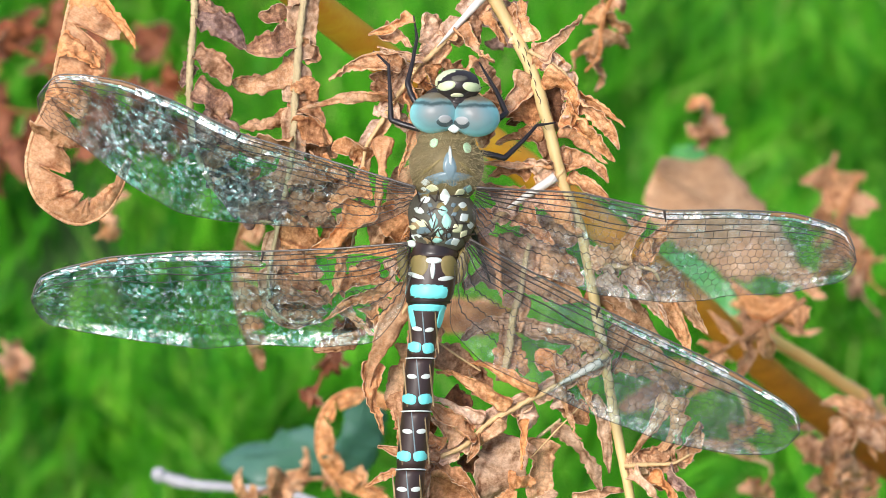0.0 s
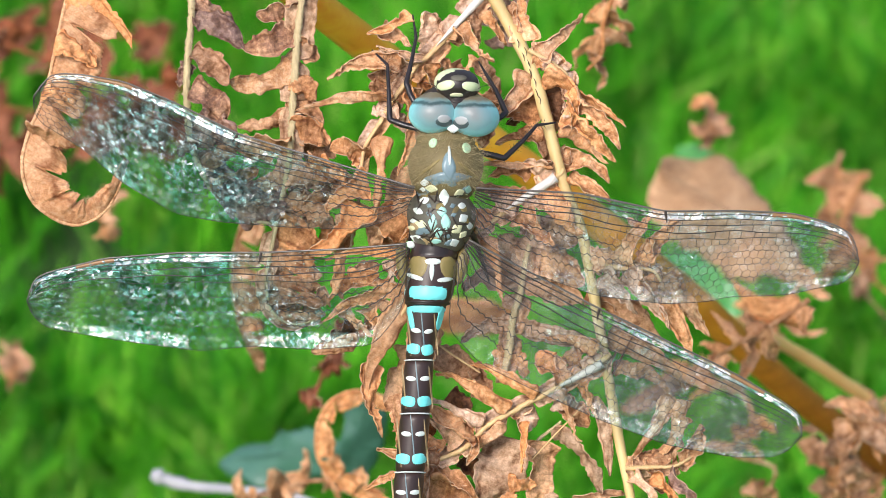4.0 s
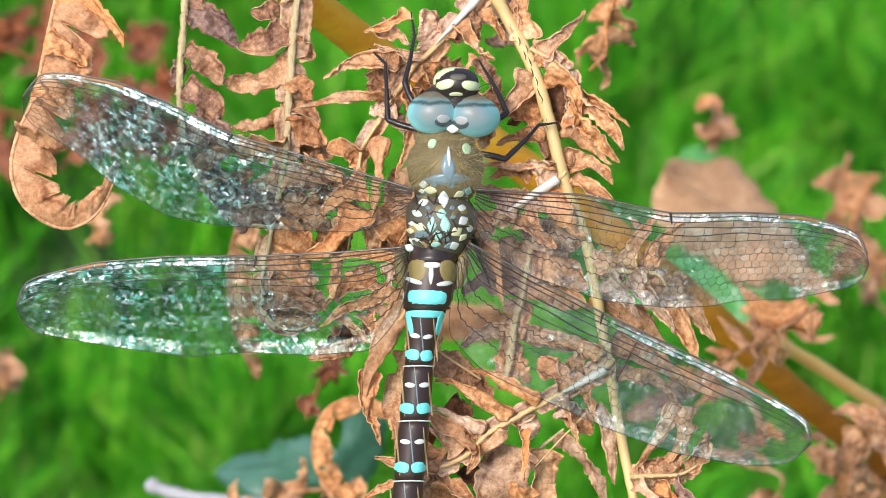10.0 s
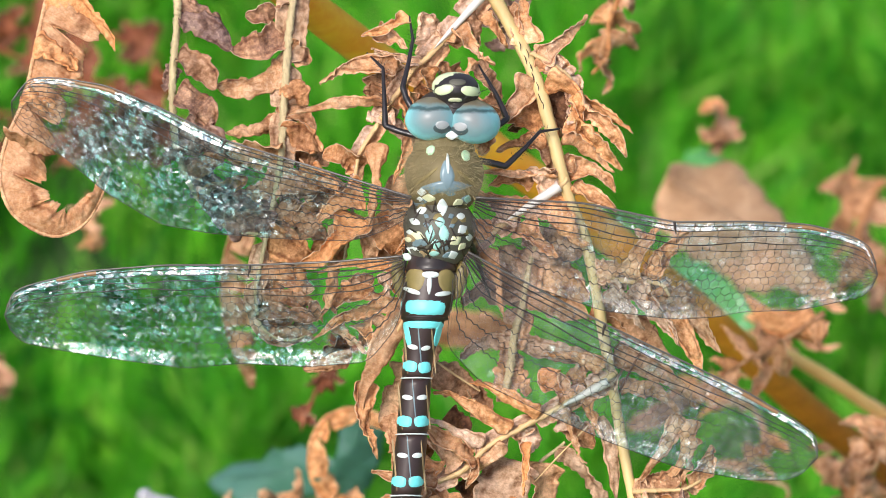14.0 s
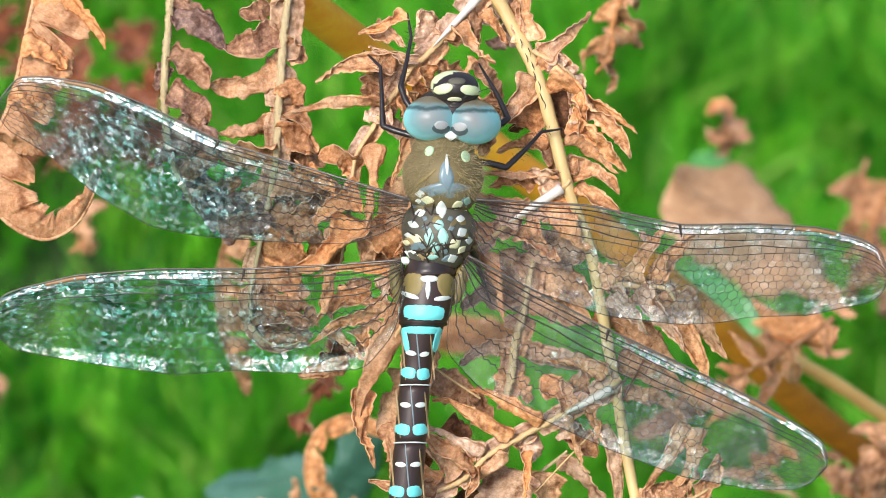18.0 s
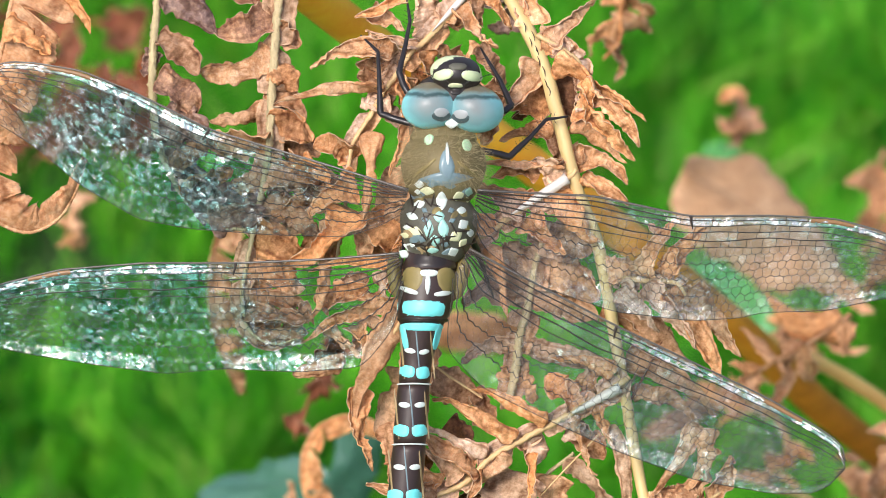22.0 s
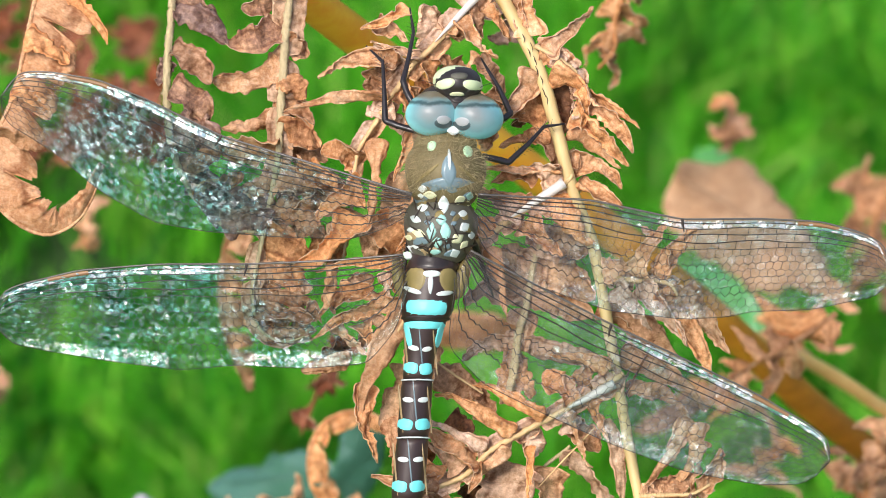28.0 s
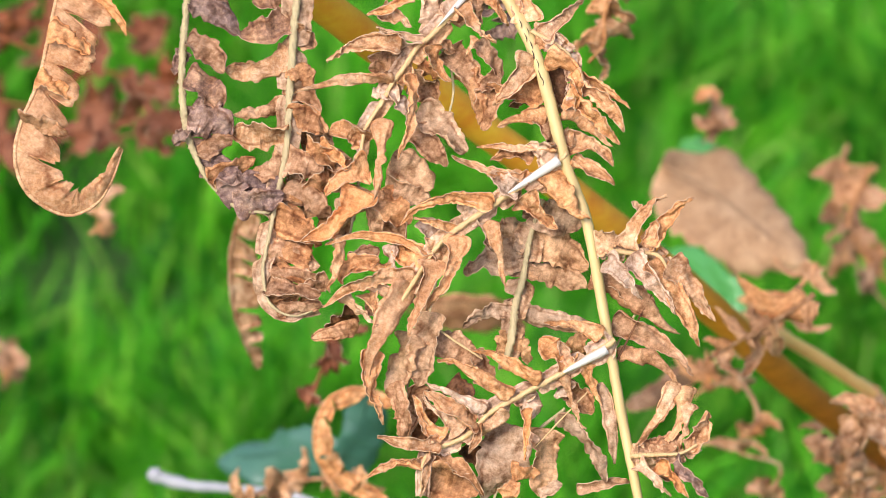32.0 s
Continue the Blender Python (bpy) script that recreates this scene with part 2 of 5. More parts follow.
def membrane_material(name, glint, hem_glint, bare_tip, haze):
    """Clear film; sky glints are painted in scales on its outer half, along the front edge and the hem."""
    m, nt, b = material(name)
    nt.nodes.remove(b)
    uv = nt.nodes.new("ShaderNodeUVMap")
    sep = nt.nodes.new("ShaderNodeSeparateXYZ")
    nt.links.new(uv.outputs[0], sep.inputs[0])
    along, across = sep.outputs["X"], sep.outputs["Y"]
    outer = ramp(nt, along, grey((0.10, 0.08), (0.40, 1.0), (0.80, 1.0), (0.92, 1.0 - bare_tip)))
    # scales that place the glints, longer along the wing
    mp = nt.nodes.new("ShaderNodeMapping")
    mp.inputs["Scale"].default_value = (88, 28, 1)
    wob = nt.nodes.new("ShaderNodeVectorMath")
    wob.operation = "MULTIPLY_ADD"
    tc = nt.nodes.new("ShaderNodeTexCoord")
    jit = add(nt, "ShaderNodeTexNoise", Scale=420.0, Detail=2.0)
    nt.links.new(tc.outputs["Object"], jit.inputs["Vector"])
    nt.links.new(jit.outputs["Color"], wob.inputs[0])
    wob.inputs[1].default_value = (0.015, 0.05, 0)
    nt.links.new(uv.outputs[0], wob.inputs[2])
    nt.links.new(wob.outputs[0], mp.inputs[0])
    vor = add(nt, "ShaderNodeTexVoronoi", Scale=1.0)
    nt.links.new(mp.outputs[0], vor.inputs["Vector"])
    one = nt.nodes.new("ShaderNodeSeparateColor")
    nt.links.new(vor.outputs["Color"], one.inputs[0])
    patchy = ramp(nt, noise_fac(nt, 130, 3), grey((0.40, 0.25), (0.58, 1.0)))
    clear = nt.nodes.new("ShaderNodeBsdfTransparent")
    dim = scaled(nt, scaled(nt, outer, patchy), glint)
    nt.links.new(mixed(nt, dim, (0.97, 0.98, 0.98), mixed(nt, one.outputs[2], (0.10, 0.27, 0.27), (0.42, 0.58, 0.56))), clear.inputs[0])
    # blue-green sky reflection tinted into the film, scale by scale
    film = nt.nodes.new("ShaderNodeBsdfGlossy")
    film.inputs["Roughness"].default_value = 0.35
    nt.links.new(ramp(nt, one.outputs[1], [(0.2, (0.16, 0.52, 0.50)), (0.6, (0.34, 0.70, 0.74)), (0.9, (0.62, 0.78, 0.86))]), film.inputs[0])
    base = nt.nodes.new("ShaderNodeMixShader")
    nt.links.new(scaled(nt, dim, ramp(nt, one.outputs[2], grey((0.1, 0.01), (0.6, 0.045), (0.95, 0.12)))), base.inputs[0])
    nt.links.new(clear.outputs[0], base.inputs[1])
    nt.links.new(film.outputs[0], base.inputs[2])
    # painted haze: a faint milky sheen over the whole film
    sheen = nt.nodes.new("ShaderNodeBsdfGlossy")
    sheen.inputs["Roughness"].default_value = 0.5
    sheen.inputs[0].default_value = (0.92, 0.84, 0.88, 1)
    milky = nt.nodes.new("ShaderNodeMixShader")
    nt.links.new(ramp(nt, noise_fac(nt, 210, 3), grey((0.38, haze * 0.4), (0.62, haze * 1.5))), milky.inputs[0])
    nt.links.new(base.outputs[0], milky.inputs[1])
    nt.links.new(sheen.outputs[0], milky.inputs[2])
    # glitter, its bright spots painted in by the masks below
    gloss = nt.nodes.new("ShaderNodeBsdfGlossy")
    gloss.inputs["Roughness"].default_value = 0.25
    bump = add(nt, "ShaderNodeBump", Strength=0.7, Distance=0.00018)
    nt.links.new(noise_fac(nt, 2200, 2), bump.inputs["Height"])
    nt.links.new(bump.outputs[0], gloss.inputs["Normal"])
    nt.links.new(ramp(nt, one.outputs[1], [(0.15, (0.30, 0.64, 0.60)), (0.45, (0.58, 0.84, 0.80)), (0.75, (0.88, 0.96, 0.96)), (0.95, (1.0, 0.93, 0.82))]), gloss.inputs[0])
    sparks = ramp(nt, one.outputs[0], grey((0.80, 0.0), (0.91, 0.06), (0.985, 0.30)))
    sparks = scaled(nt, scaled(nt, sparks, dim), ramp(nt, noise_fac(nt, 260, 3), grey((0.42, 0.15), (0.60, 1.0))))
    # painted glint in the cells behind the front edge, past the notch
    lit = ramp(nt, one.outputs[1], grey((0.1, 0.25), (0.8, 1.0)))
    edge = scaled(nt, ramp(nt, across, grey((0.015, 0.0), (0.03, 0.55), (0.085, 0.55), (0.10, 0.0))), ramp(nt, along, grey((0.40, 0.0), (0.50, 1.0), (0.88, 1.0), (1.0, 0.6))))
    edge = scaled(nt, edge, lit)
    hem = scaled(nt, ramp(nt, across, grey((0.84, 0.0), (0.90, hem_glint))), ramp(nt, noise_fac(nt, 75, 2), grey((0.46, 0.0), (0.56, 1.0))))
    hem = scaled(nt, scaled(nt, hem, lit), scaled(nt, outer, glint))
    total = nt.nodes.new("ShaderNodeMath")
    total.operation = "ADD"
    nt.links.new(sparks, total.inputs[0])
    nt.links.new(edge, total.inputs[1])
    both = nt.nodes.new("ShaderNodeMath")
    both.operation, both.use_clamp = "ADD", True
    nt.links.new(total.outputs[0], both.inputs[0])
    nt.links.new(hem, both.inputs[1])
    mx = nt.nodes.new("ShaderNodeMixShader")
    nt.links.new(both.outputs[0], mx.inputs[0])
    nt.links.new(milky.outputs[0], mx.inputs[1])
    nt.links.new(gloss.outputs[0], mx.inputs[2])
    nt.links.new(mx.outputs[0], nt.nodes["Material Output"].inputs[0])
    return m


# one film in lit and plainer copies: left wings carry more painted sky glint
MEMBRANE_LIT = membrane_material("wing_membrane_lit", 1.0, 0.45, 0.0, 0.002)
MEMBRANE_FORE_LIT = membrane_material("wing_membrane_fore_lit", 0.95, 0.05, 0.85, 0.003)
MEMBRANE = membrane_material("wing_membrane", 0.6, 0.25, 0.0, 0.022)
VEIN = plain("wing_vein", (0.012, 0.008, 0.006), (0.05, 0.03, 0.02), 800, 0.4)
VEIN_PALE = plain("wing_costa", (0.012, 0.009, 0.008), (0.17, 0.15, 0.13), 300, 0.3, 0.6)
STIGMA = plain("wing_stigma", (0.16, 0.08, 0.03), (0.30, 0.16, 0.07), 500, 0.4)
CHITIN = plain("dark_chitin", (0.010, 0.008, 0.009), (0.035, 0.024, 0.020), 500, 0.32, 0.5, 0.3)
CHITIN_BROWN = plain("brown_chitin", (0.012, 0.007, 0.008), (0.055, 0.027, 0.020), 420, 0.42, 0.5, 0.3)
THORAX = plain("thorax_brown", (0.06, 0.046, 0.018), (0.27, 0.21, 0.10), 420, 0.6, 0.3, 0.6, 0.0002)
TAN_EDGE = plain("tan_edge", (0.22, 0.14, 0.06), (0.46, 0.34, 0.18), 500, 0.5)
THORAX_DARK = plain("thorax_dark", (0.02, 0.018, 0.014), (0.16, 0.15, 0.11), 600, 0.5, 0.4, 0.6, 0.0002)
OLIVE = plain("olive_side", (0.11, 0.075, 0.018), (0.32, 0.25, 0.09), 400, 0.5)
SHIELD = plain("shield_blue_grey", (0.04, 0.06, 0.07), (0.27, 0.38, 0.42), 420, 0.28, 0.6)
PALE_YELLOW = plain("pale_yellow", (0.55, 0.53, 0.28), (0.80, 0.79, 0.54), 500, 0.4)
PALE_LIME = plain("pale_lime", (0.44, 0.50, 0.26), (0.72, 0.78, 0.50), 500, 0.4)
PALE_WHITE = plain("pale_white", (0.48, 0.54, 0.50), (0.78, 0.82, 0.78), 500, 0.4)
PALE_GREEN = plain("pale_green", (0.42, 0.70, 0.40), (0.66, 0.86, 0.58), 500, 0.4)
PLATE_GREEN = plain("plate_green", (0.20, 0.44, 0.38), (0.46, 0.72, 0.64), 500, 0.4)
CYAN = plain("bright_cyan", (0.10, 0.62, 0.62), (0.24, 0.80, 0.80), 450, 0.4, 0.5, 0.2)
HAIR = plain("brown_hair", (0.24, 0.18, 0.09), (0.50, 0.40, 0.22), 900, 0.6)
LEG = plain("leg_black", (0.008, 0.007, 0.009), (0.03, 0.022, 0.022), 700, 0.3)


def eye_material():
    m, nt, b = material("compound_eye")
    tc = nt.nodes.new("ShaderNodeTexCoord")
    sep = nt.nodes.new("ShaderNodeSeparateXYZ")
    nt.links.new(tc.outputs["Generated"], sep.inputs[0])
    wob = nt.nodes.new("ShaderNodeMath")
    wob.operation = "MULTIPLY_ADD"
    nt.links.new(noise_fac(nt, 420, 3), wob.inputs[0])
    wob.inputs[1].default_value = 0.16
    low = nt.nodes.new("ShaderNodeMath")
    low.operation = "MULTIPLY"
    low.inputs[1].default_value = 0.85
    nt.links.new(sep.outputs["Z"], low.inputs[0])
    nt.links.new(low.outputs[0], wob.inputs[2])
    col = ramp(nt, wob.outputs[0], [(0.46, (0.03, 0.10, 0.11)), (0.53, (0.08, 0.24, 0.26)), (0.60, (0.26, 0.66, 0.68)), (0.70, (0.20, 0.50, 0.53)), (0.82, (0.16, 0.30, 0.32)), (0.93, (0.20, 0.22, 0.22))])
    tilted = nt.nodes.new("ShaderNodeMath")
    tilted.operation = "MULTIPLY_ADD"
    nt.links.new(noise_fac(nt, 700, 3), tilted.inputs[0])
    tilted.inputs[1].default_value = 0.18
    nt.links.new(sep.outputs["Y"], tilted.inputs[2])
    # a dark stripe under the brown crown
    col = mixed(nt, ramp(nt, tilted.outputs[0], grey((0.74, 0.0), (0.80, 0.85), (0.84, 0.85), (0.88, 0.2))), col, (0.02, 0.045, 0.045))
    col = mixed(nt, ramp(nt, tilted.outputs[0], grey((0.86, 0.0), (0.96, 0.95))), col, (0.16, 0.125, 0.075))
    nt.links.new(col, b.inputs["Base Color"])
    b.inputs["Specular IOR Level"].default_value = 0.3
    b.inputs["Roughness"].default_value = 0.32
    vor = add(nt, "ShaderNodeTexVoronoi", Scale=9000)
    nt.links.new(tc.outputs["Object"], vor.inputs["Vector"])
    bumped(nt, b, vor.outputs["Distance"], 0.15, 0.00003)
    return m


EYE = eye_material()
# pale grey for the sky reflection painted on each eye
EYE_GLINT = plain("eye_glint_grey", (0.28, 0.29, 0.29), (0.40, 0.41, 0.41), 400, 0.5)
EYE_DARK = plain("eye_dark", (0.03, 0.05, 0.055), (0.08, 0.11, 0.115), 400, 0.4)

# ---- places and parts ----
MM = 0.001
SPOT = 0.0575
EYE_END = np.array((3.40, 0.39, 1005.9))


def spot(x, y, z=0.0):
    """A place on the view sheet at the start, in millimetres."""
    k = (1032.5 - z) / 1032.5
    return np.array(((x - 784) * SPOT * k, (441 - y) * SPOT * k, z))


def trace(x, y, z=0.0):
    """A place on the view sheet one second before the end."""
    return late((x + 12.0) / 1.0137, (y + 0.5) / 1.012, z)


def late(x, y, z=0.0):
    """A place on the view sheet once the insect has gone."""
    p = np.array((x * 0.05611 - 43.68, 24.45 - y * 0.05611, 0.0))
    return EYE_END + (p - EYE_END) * ((EYE_END[2] - z) / EYE_END[2])


ORIGIN = {}


def thing(name, base, label, category, group="", kind=""):
    ob = new(name)
    ob.empty_display_size = 0.005
    ob.matrix_world = SHEET @ Matrix.Translation([float(c) * MM for c in base])
    ORIGIN[ob] = np.array(base, float)
    return tagged(ob, label, category, group, kind)


def part(name, shape, mats, parent, label="", at=None, smooth=True, kind=""):
    """Links shape (vertices in sheet millimetres, faces, and if there are any uv and material numbers) under a thing or part."""
    verts, faces, *more = shape
    at = ORIGIN[parent] if at is None else np.array(at, float)
    me = bpy.data.meshes.new(name)
    me.from_pydata(((np.asarray(verts, float) - at) * MM).tolist(), [], [list(f) for f in faces])
    for mt in mats if isinstance(mats, (list, tuple)) else [mats]:
        me.materials.append(mt)
    if more and more[0] is not None:
        idx = np.empty(len(me.loops), int)
        me.loops.foreach_get("vertex_index", idx)
        me.uv_layers.new(name="UVMap").data.foreach_set("uv", np.asarray(more[0], np.float32)[idx].ravel())
    if len(more) > 1 and more[1] is not None:
        me.polygons.foreach_set("material_index", np.asarray(more[1], np.int32))
    if smooth:
        me.polygons.foreach_set("use_smooth", np.ones(len(me.polygons), bool))
    me.update()
    ob = new(name, me)
    ob.parent = parent
    ob.location = [float(c) * MM for c in at - ORIGIN[parent]]
    ORIGIN[ob] = at
    return tagged(ob, label, kind=kind)


def join(*shapes):
    """Several shapes as one; their uv and material numbers are kept where the first has them."""
    V, F, U, M, n = [], [], [], [], 0
    for s in shapes:
        V.append(np.asarray(s[0], float))
        F += [[i + n for i in f] for f in s[1]]
        if len(s) > 2 and s[2] is not None:
            U.append(np.asarray(s[2], float))
        if len(s) > 3 and s[3] is not None:
            M += list(s[3])
        n += len(s[0])
    return np.concatenate(V), F, (np.concatenate(U) if U else None), (M or None)


def spline(points, n):
    """Catmull-Rom through the points, n places even in length."""
    p = np.array(points, float)
    p = np.vstack((2 * p[0] - p[1], p, 2 * p[-1] - p[-2]))
    out = []
    for i in range(1, len(p) - 2):
        t = np.linspace(0, 1, 16, endpoint=False)[:, None]
        a, b, c, e = p[i - 1], p[i], p[i + 1], p[i + 2]
        out.append(0.5 * (2 * b + (c - a) * t + (2 * a - 5 * b + 4 * c - e) * t * t + (3 * b - a - 3 * c + e) * t ** 3))
    q = np.vstack(out + [p[-2:-1]])
    s = np.concatenate(([0], np.cumsum(np.linalg.norm(np.diff(q, axis=0), axis=1))))
    return np.stack([np.interp(np.linspace(0, s[-1], n), s, q[:, k]) for k in range(3)], 1)


def unit(v):
    return v / np.maximum(np.linalg.norm(v, axis=-1, keepdims=True), 1e-9)


def tube(points, radii, n=24, sides=8, rough=0.06, seed=0, flat=1.0):
    """A tapered, slightly uneven stem with closed ends."""
    rng = np.random.default_rng(seed)
    c = spline(points, n) if len(points) > 2 or n > len(points) else np.array(points, float)
    r = np.interp(np.linspace(0, 1, len(c)), np.linspace(0, 1, len(radii)), radii)
    t = unit(np.gradient(c, axis=0))
    up = np.array((0.0, 0.0, 1.0)) + 1e-3
    s = unit(np.cross(t, up))
    nrm = np.cross(s, t)
    a = np.linspace(0, 2 * math.pi, sides, endpoint=False)
    rad = r[:, None] * (1 + rng.normal(0, rough, (len(c), sides)))
    v = c[:, None] + s[:, None] * (rad * np.cos(a))[..., None] + nrm[:, None] * (rad * np.sin(a) * flat)[..., None]
    v = np.vstack((v.reshape(-1, 3), c[:1], c[-1:]))
    f = []
    m = len(c)
    for i in range(m - 1):
        for k in range(sides):
            j = (k + 1) % sides
            f.append((i * sides + k, i * sides + j, (i + 1) * sides + j, (i + 1) * sides + k))
    for k in range(sides):
        j = (k + 1) % sides
        f.append((m * sides, j, k))
        f.append((m * sides + 1, (m - 1) * sides + k, (m - 1) * sides + j))
    return v, f


def crumples(p, seed):
    """Uneven folds of a dried surface, two sizes."""
    flat = p.reshape(-1, 3)
    out = [0.30 * noise.noise(Vector((x * 0.9 + seed, y * 0.9, seed * 0.37))) + 0.17 * noise.noise(Vector((x * 2.1, y * 2.1 + seed, 5.0))) for x, y, _ in flat]
    return np.array(out).reshape(p.shape[:-1])


def blade(p0, p1, width, bend=0.0, arch=0.0, roll=1.0, twist=0.0, seed=0, nu=46, nv=12, tip=0.75, neck=2.1, crumple=1.0, thick=0.075):
    """A dried leaflet from p0 to p1 with rolled margins, a crumpled surface and a pale cut edge."""
    rng = np.random.default_rng(seed)
    p0, p1 = np.array(p0, float), np.array(p1, float)
    L = np.linalg.norm(p1 - p0)
    d = unit(p1 - p0)
    side0 = unit(np.cross(np.array((0, 0, 1.0)), d))
    u = np.linspace(0, 1, nu + 1)
    ph = rng.uniform(0, 6.28, 10)
    c = p0 + d * (L * u)[:, None] + side0 * (bend * L * 4 * u * (1 - u))[:, None]
    c[:, 2] += arch * 4 * u * (1 - u)
    kink = np.abs((u * 1.7 + ph[0] / 6.28) % 1 - 0.5) * 2 - 0.5
    c += side0 * (L * (0.03 * np.sin(u * 8 + ph[0]) * u + 0.05 * crumple * kink * np.minimum(u, 1 - u) * 2))[:, None]
    c[:, 2] += 0.05 * L * crumple * np.sin(u * 7 + ph[1]) * u
    t = unit(np.gradient(c, axis=0))
    s = unit(np.cross(np.array((0, 0, 1.0)), t))
    n = np.cross(t, s)
    tw = twist + crumple * (0.55 * np.sin(u * 4 + ph[2]) + 0.15 * np.sin(u * 11 + ph[8]))
    s, n = s * np.cos(tw)[:, None] + n * np.sin(tw)[:, None], n * np.cos(tw)[:, None] - s * np.sin(tw)[:, None]
    h = (1.0 + (neck - 1) * np.clip(1 - u / 0.26, 0, 1) ** 1.6) * np.sqrt(1 - np.clip(1 - u / 0.10, 0, 1) ** 2 * 0.92)
    e = np.clip((u - (1 - tip)) / tip, 0, 1)
    h = h * np.maximum(1 - e ** (2.0 if tip < 0.7 else 1.6), 0.0) ** (0.6 if tip < 0.7 else 0.75) * width / 2 + 0.02
    v = np.linspace(-1, 1, nv + 1)
    av = np.abs(v)
    lob = np.abs(np.sin(u[:, None] * L / 0.42 + ph[3] + np.sign(v) * 0.8)) ** 0.7
    edge = 1 + (0.15 * crumple * (lob - 0.6) + 0.07 * np.sin(u[:, None] * 23 + ph[4] * np.sign(v))) * av ** 3
    rl = roll * (1 + 0.5 * np.sin(u * 9 + ph[5])[:, None])
    fold = 0.35 * np.sin(ph[9]) * crumple
    ang = rl * np.sign(v) * np.clip((av - 0.3) / 0.7, 0, 1) ** 1.3 + fold * np.tanh(v * 4)
    dv = 2 / nv
    mid = (ang[:, 1:] + ang[:, :-1]) / 2
    xs = np.concatenate((np.zeros((nu + 1, 1)), np.cumsum(np.cos(mid) * dv, 1)), 1)
    zs = np.concatenate((np.zeros((nu + 1, 1)), np.cumsum(-np.sin(mid) * dv, 1)), 1)
    k = nv // 2
    xs, zs = xs - xs[:, k:k + 1], zs - zs[:, k:k + 1]
    hh = h[:, None] * edge
    # ribs between the side veins, and crumples
    rib = 0.034 * np.sin(u[:, None] * L / 0.085 + av * 2.2 + ph[6]) * np.minimum(1, av * 3)
    ruffle = 0.115 * np.sin(u[:, None] * L / 0.14 + ph[7] + 2.0 * np.sign(v) + 1.3 * np.sin(u[:, None] * 9 + ph[5])) * av ** 2.2
    wr = crumple * (rib + ruffle + rng.normal(0, 0.03, (nu + 1, nv + 1)) + 0.12 * np.sin(u[:, None] * 12 + v * 4 + ph[7])) * min(1.0, width / 1.6)
    top = c[:, None] + s[:, None] * (xs * hh)[..., None] + n[:, None] * (zs * hh + wr)[..., None]
    top += n[:, None] * (crumple * min(1.0, width / 1.6) * crumples(top, seed) * np.minimum(1, 0.25 + u * 3)[:, None])[..., None]
    face = n[:, None] * np.cos(ang)[..., None] + s[:, None] * np.sin(ang)[..., None]
    low = top - face * thick
    m = nv + 1
    V = np.vstack((top.reshape(-1, 3), low.reshape(-1, 3)))
    N = (nu + 1) * m
    F, M = [], []
    for i in range(nu):
        for j in range(nv):
            a = i * m + j
            F.append((a, a + 1, a + m + 1, a + m)), M.append(0)
            F.append((N + a, N + a + m, N + a + m + 1, N + a + 1)), M.append(0)
        for a, b in ((i * m, (i + 1) * m), ((i + 1) * m + nv, i * m + nv)):
            F.append((a, b, N + b, N + a)), M.append(1)
    for j in range(nv):
        for a, b in ((j + 1, j), (nu * m + j, nu * m + j + 1)):
            F.append((a, b, N + b, N + a)), M.append(1)
    U = np.stack(np.broadcast_arrays(u[:, None] * max(1.0, L / 3), v * 0.35), -1).reshape(-1, 2)
    return V, F, np.vstack((U, U)), M


def ribbon(rib, widths, side, lobes, seed, slant=0.35, lift=0.6, thick=0.10, nu=150, nv=9, deep=0.5, whole=1.0):
    """A leaf branch whose leaflets have grown together: one crumpled web along the rib with a notched free edge."""
    rng = np.random.default_rng(seed)
    c = spline(rib, nu + 1)
    t = unit(np.gradient(c, axis=0))
    s = unit(np.cross(t, np.array((0, 0, 1.0)))) * side
    u = np.linspace(0, 1, nu + 1)
    w = np.interp(u, np.linspace(0, 1, len(widths)), widths)
    x = u * lobes + 0.25 * np.sin(u * 17 + seed)
    f = np.abs((x % 1) - 0.5) * 2
    deep = deep * np.clip((whole - u) / 0.1, 0.12, 1)
    w = w * (1 - 0.20 * f ** 2 - deep * np.clip((f - 0.80) / 0.20, 0, 1) ** 0.8) * (1 + 0.10 * np.sin(np.floor(x) * 5.3 + seed)) * (1 + rng.normal(0, 0.03, nu + 1))
    v = np.linspace(0, 1, nv + 1)
    dirn = s + t * slant
    ph = rng.uniform(0, 6.28, 5)
    z = lift * np.sin(v * 2.2)[None] + 0.75 * ((x % 1) - 0.5)[:, None] * v * (f < 0.93)[:, None] + 0.25 * np.sin(x * 2 * math.pi + ph[0])[:, None] * v + 0.12 * np.sin(x[:, None] * 4 * math.pi + v * 5 + ph[1]) * v + rng.normal(0, 0.05, (nu + 1, nv + 1)) * v
    top = c[:, None] + dirn[:, None] * (w[:, None] * v)[..., None]
    top[..., 2] += z + 1.6 * crumples(top, seed) * np.minimum(1, v * 3)
    m = nv + 1
    V = np.vstack((top.reshape(-1, 3), top.reshape(-1, 3) - np.array((0, 0, thick))))
    N = (nu + 1) * m
    F, M = [], []
    for i in range(nu):
        for j in range(nv):
            a = i * m + j
            F.append((a, a + 1, a + m + 1, a + m)), M.append(0)
            F.append((N + a, N + a + m, N + a + m + 1, N + a + 1)), M.append(0)
        for a, b in ((i * m, (i + 1) * m), ((i + 1) * m + nv, i * m + nv)):
            F.append((a, b, N + b, N + a)), M.append(1)
    U = np.stack(np.broadcast_arrays(x[:, None] * 0.9, v * 0.35), -1).reshape(-1, 2)
    return V, F, np.vstack((U, U)), M


SEED = [100]


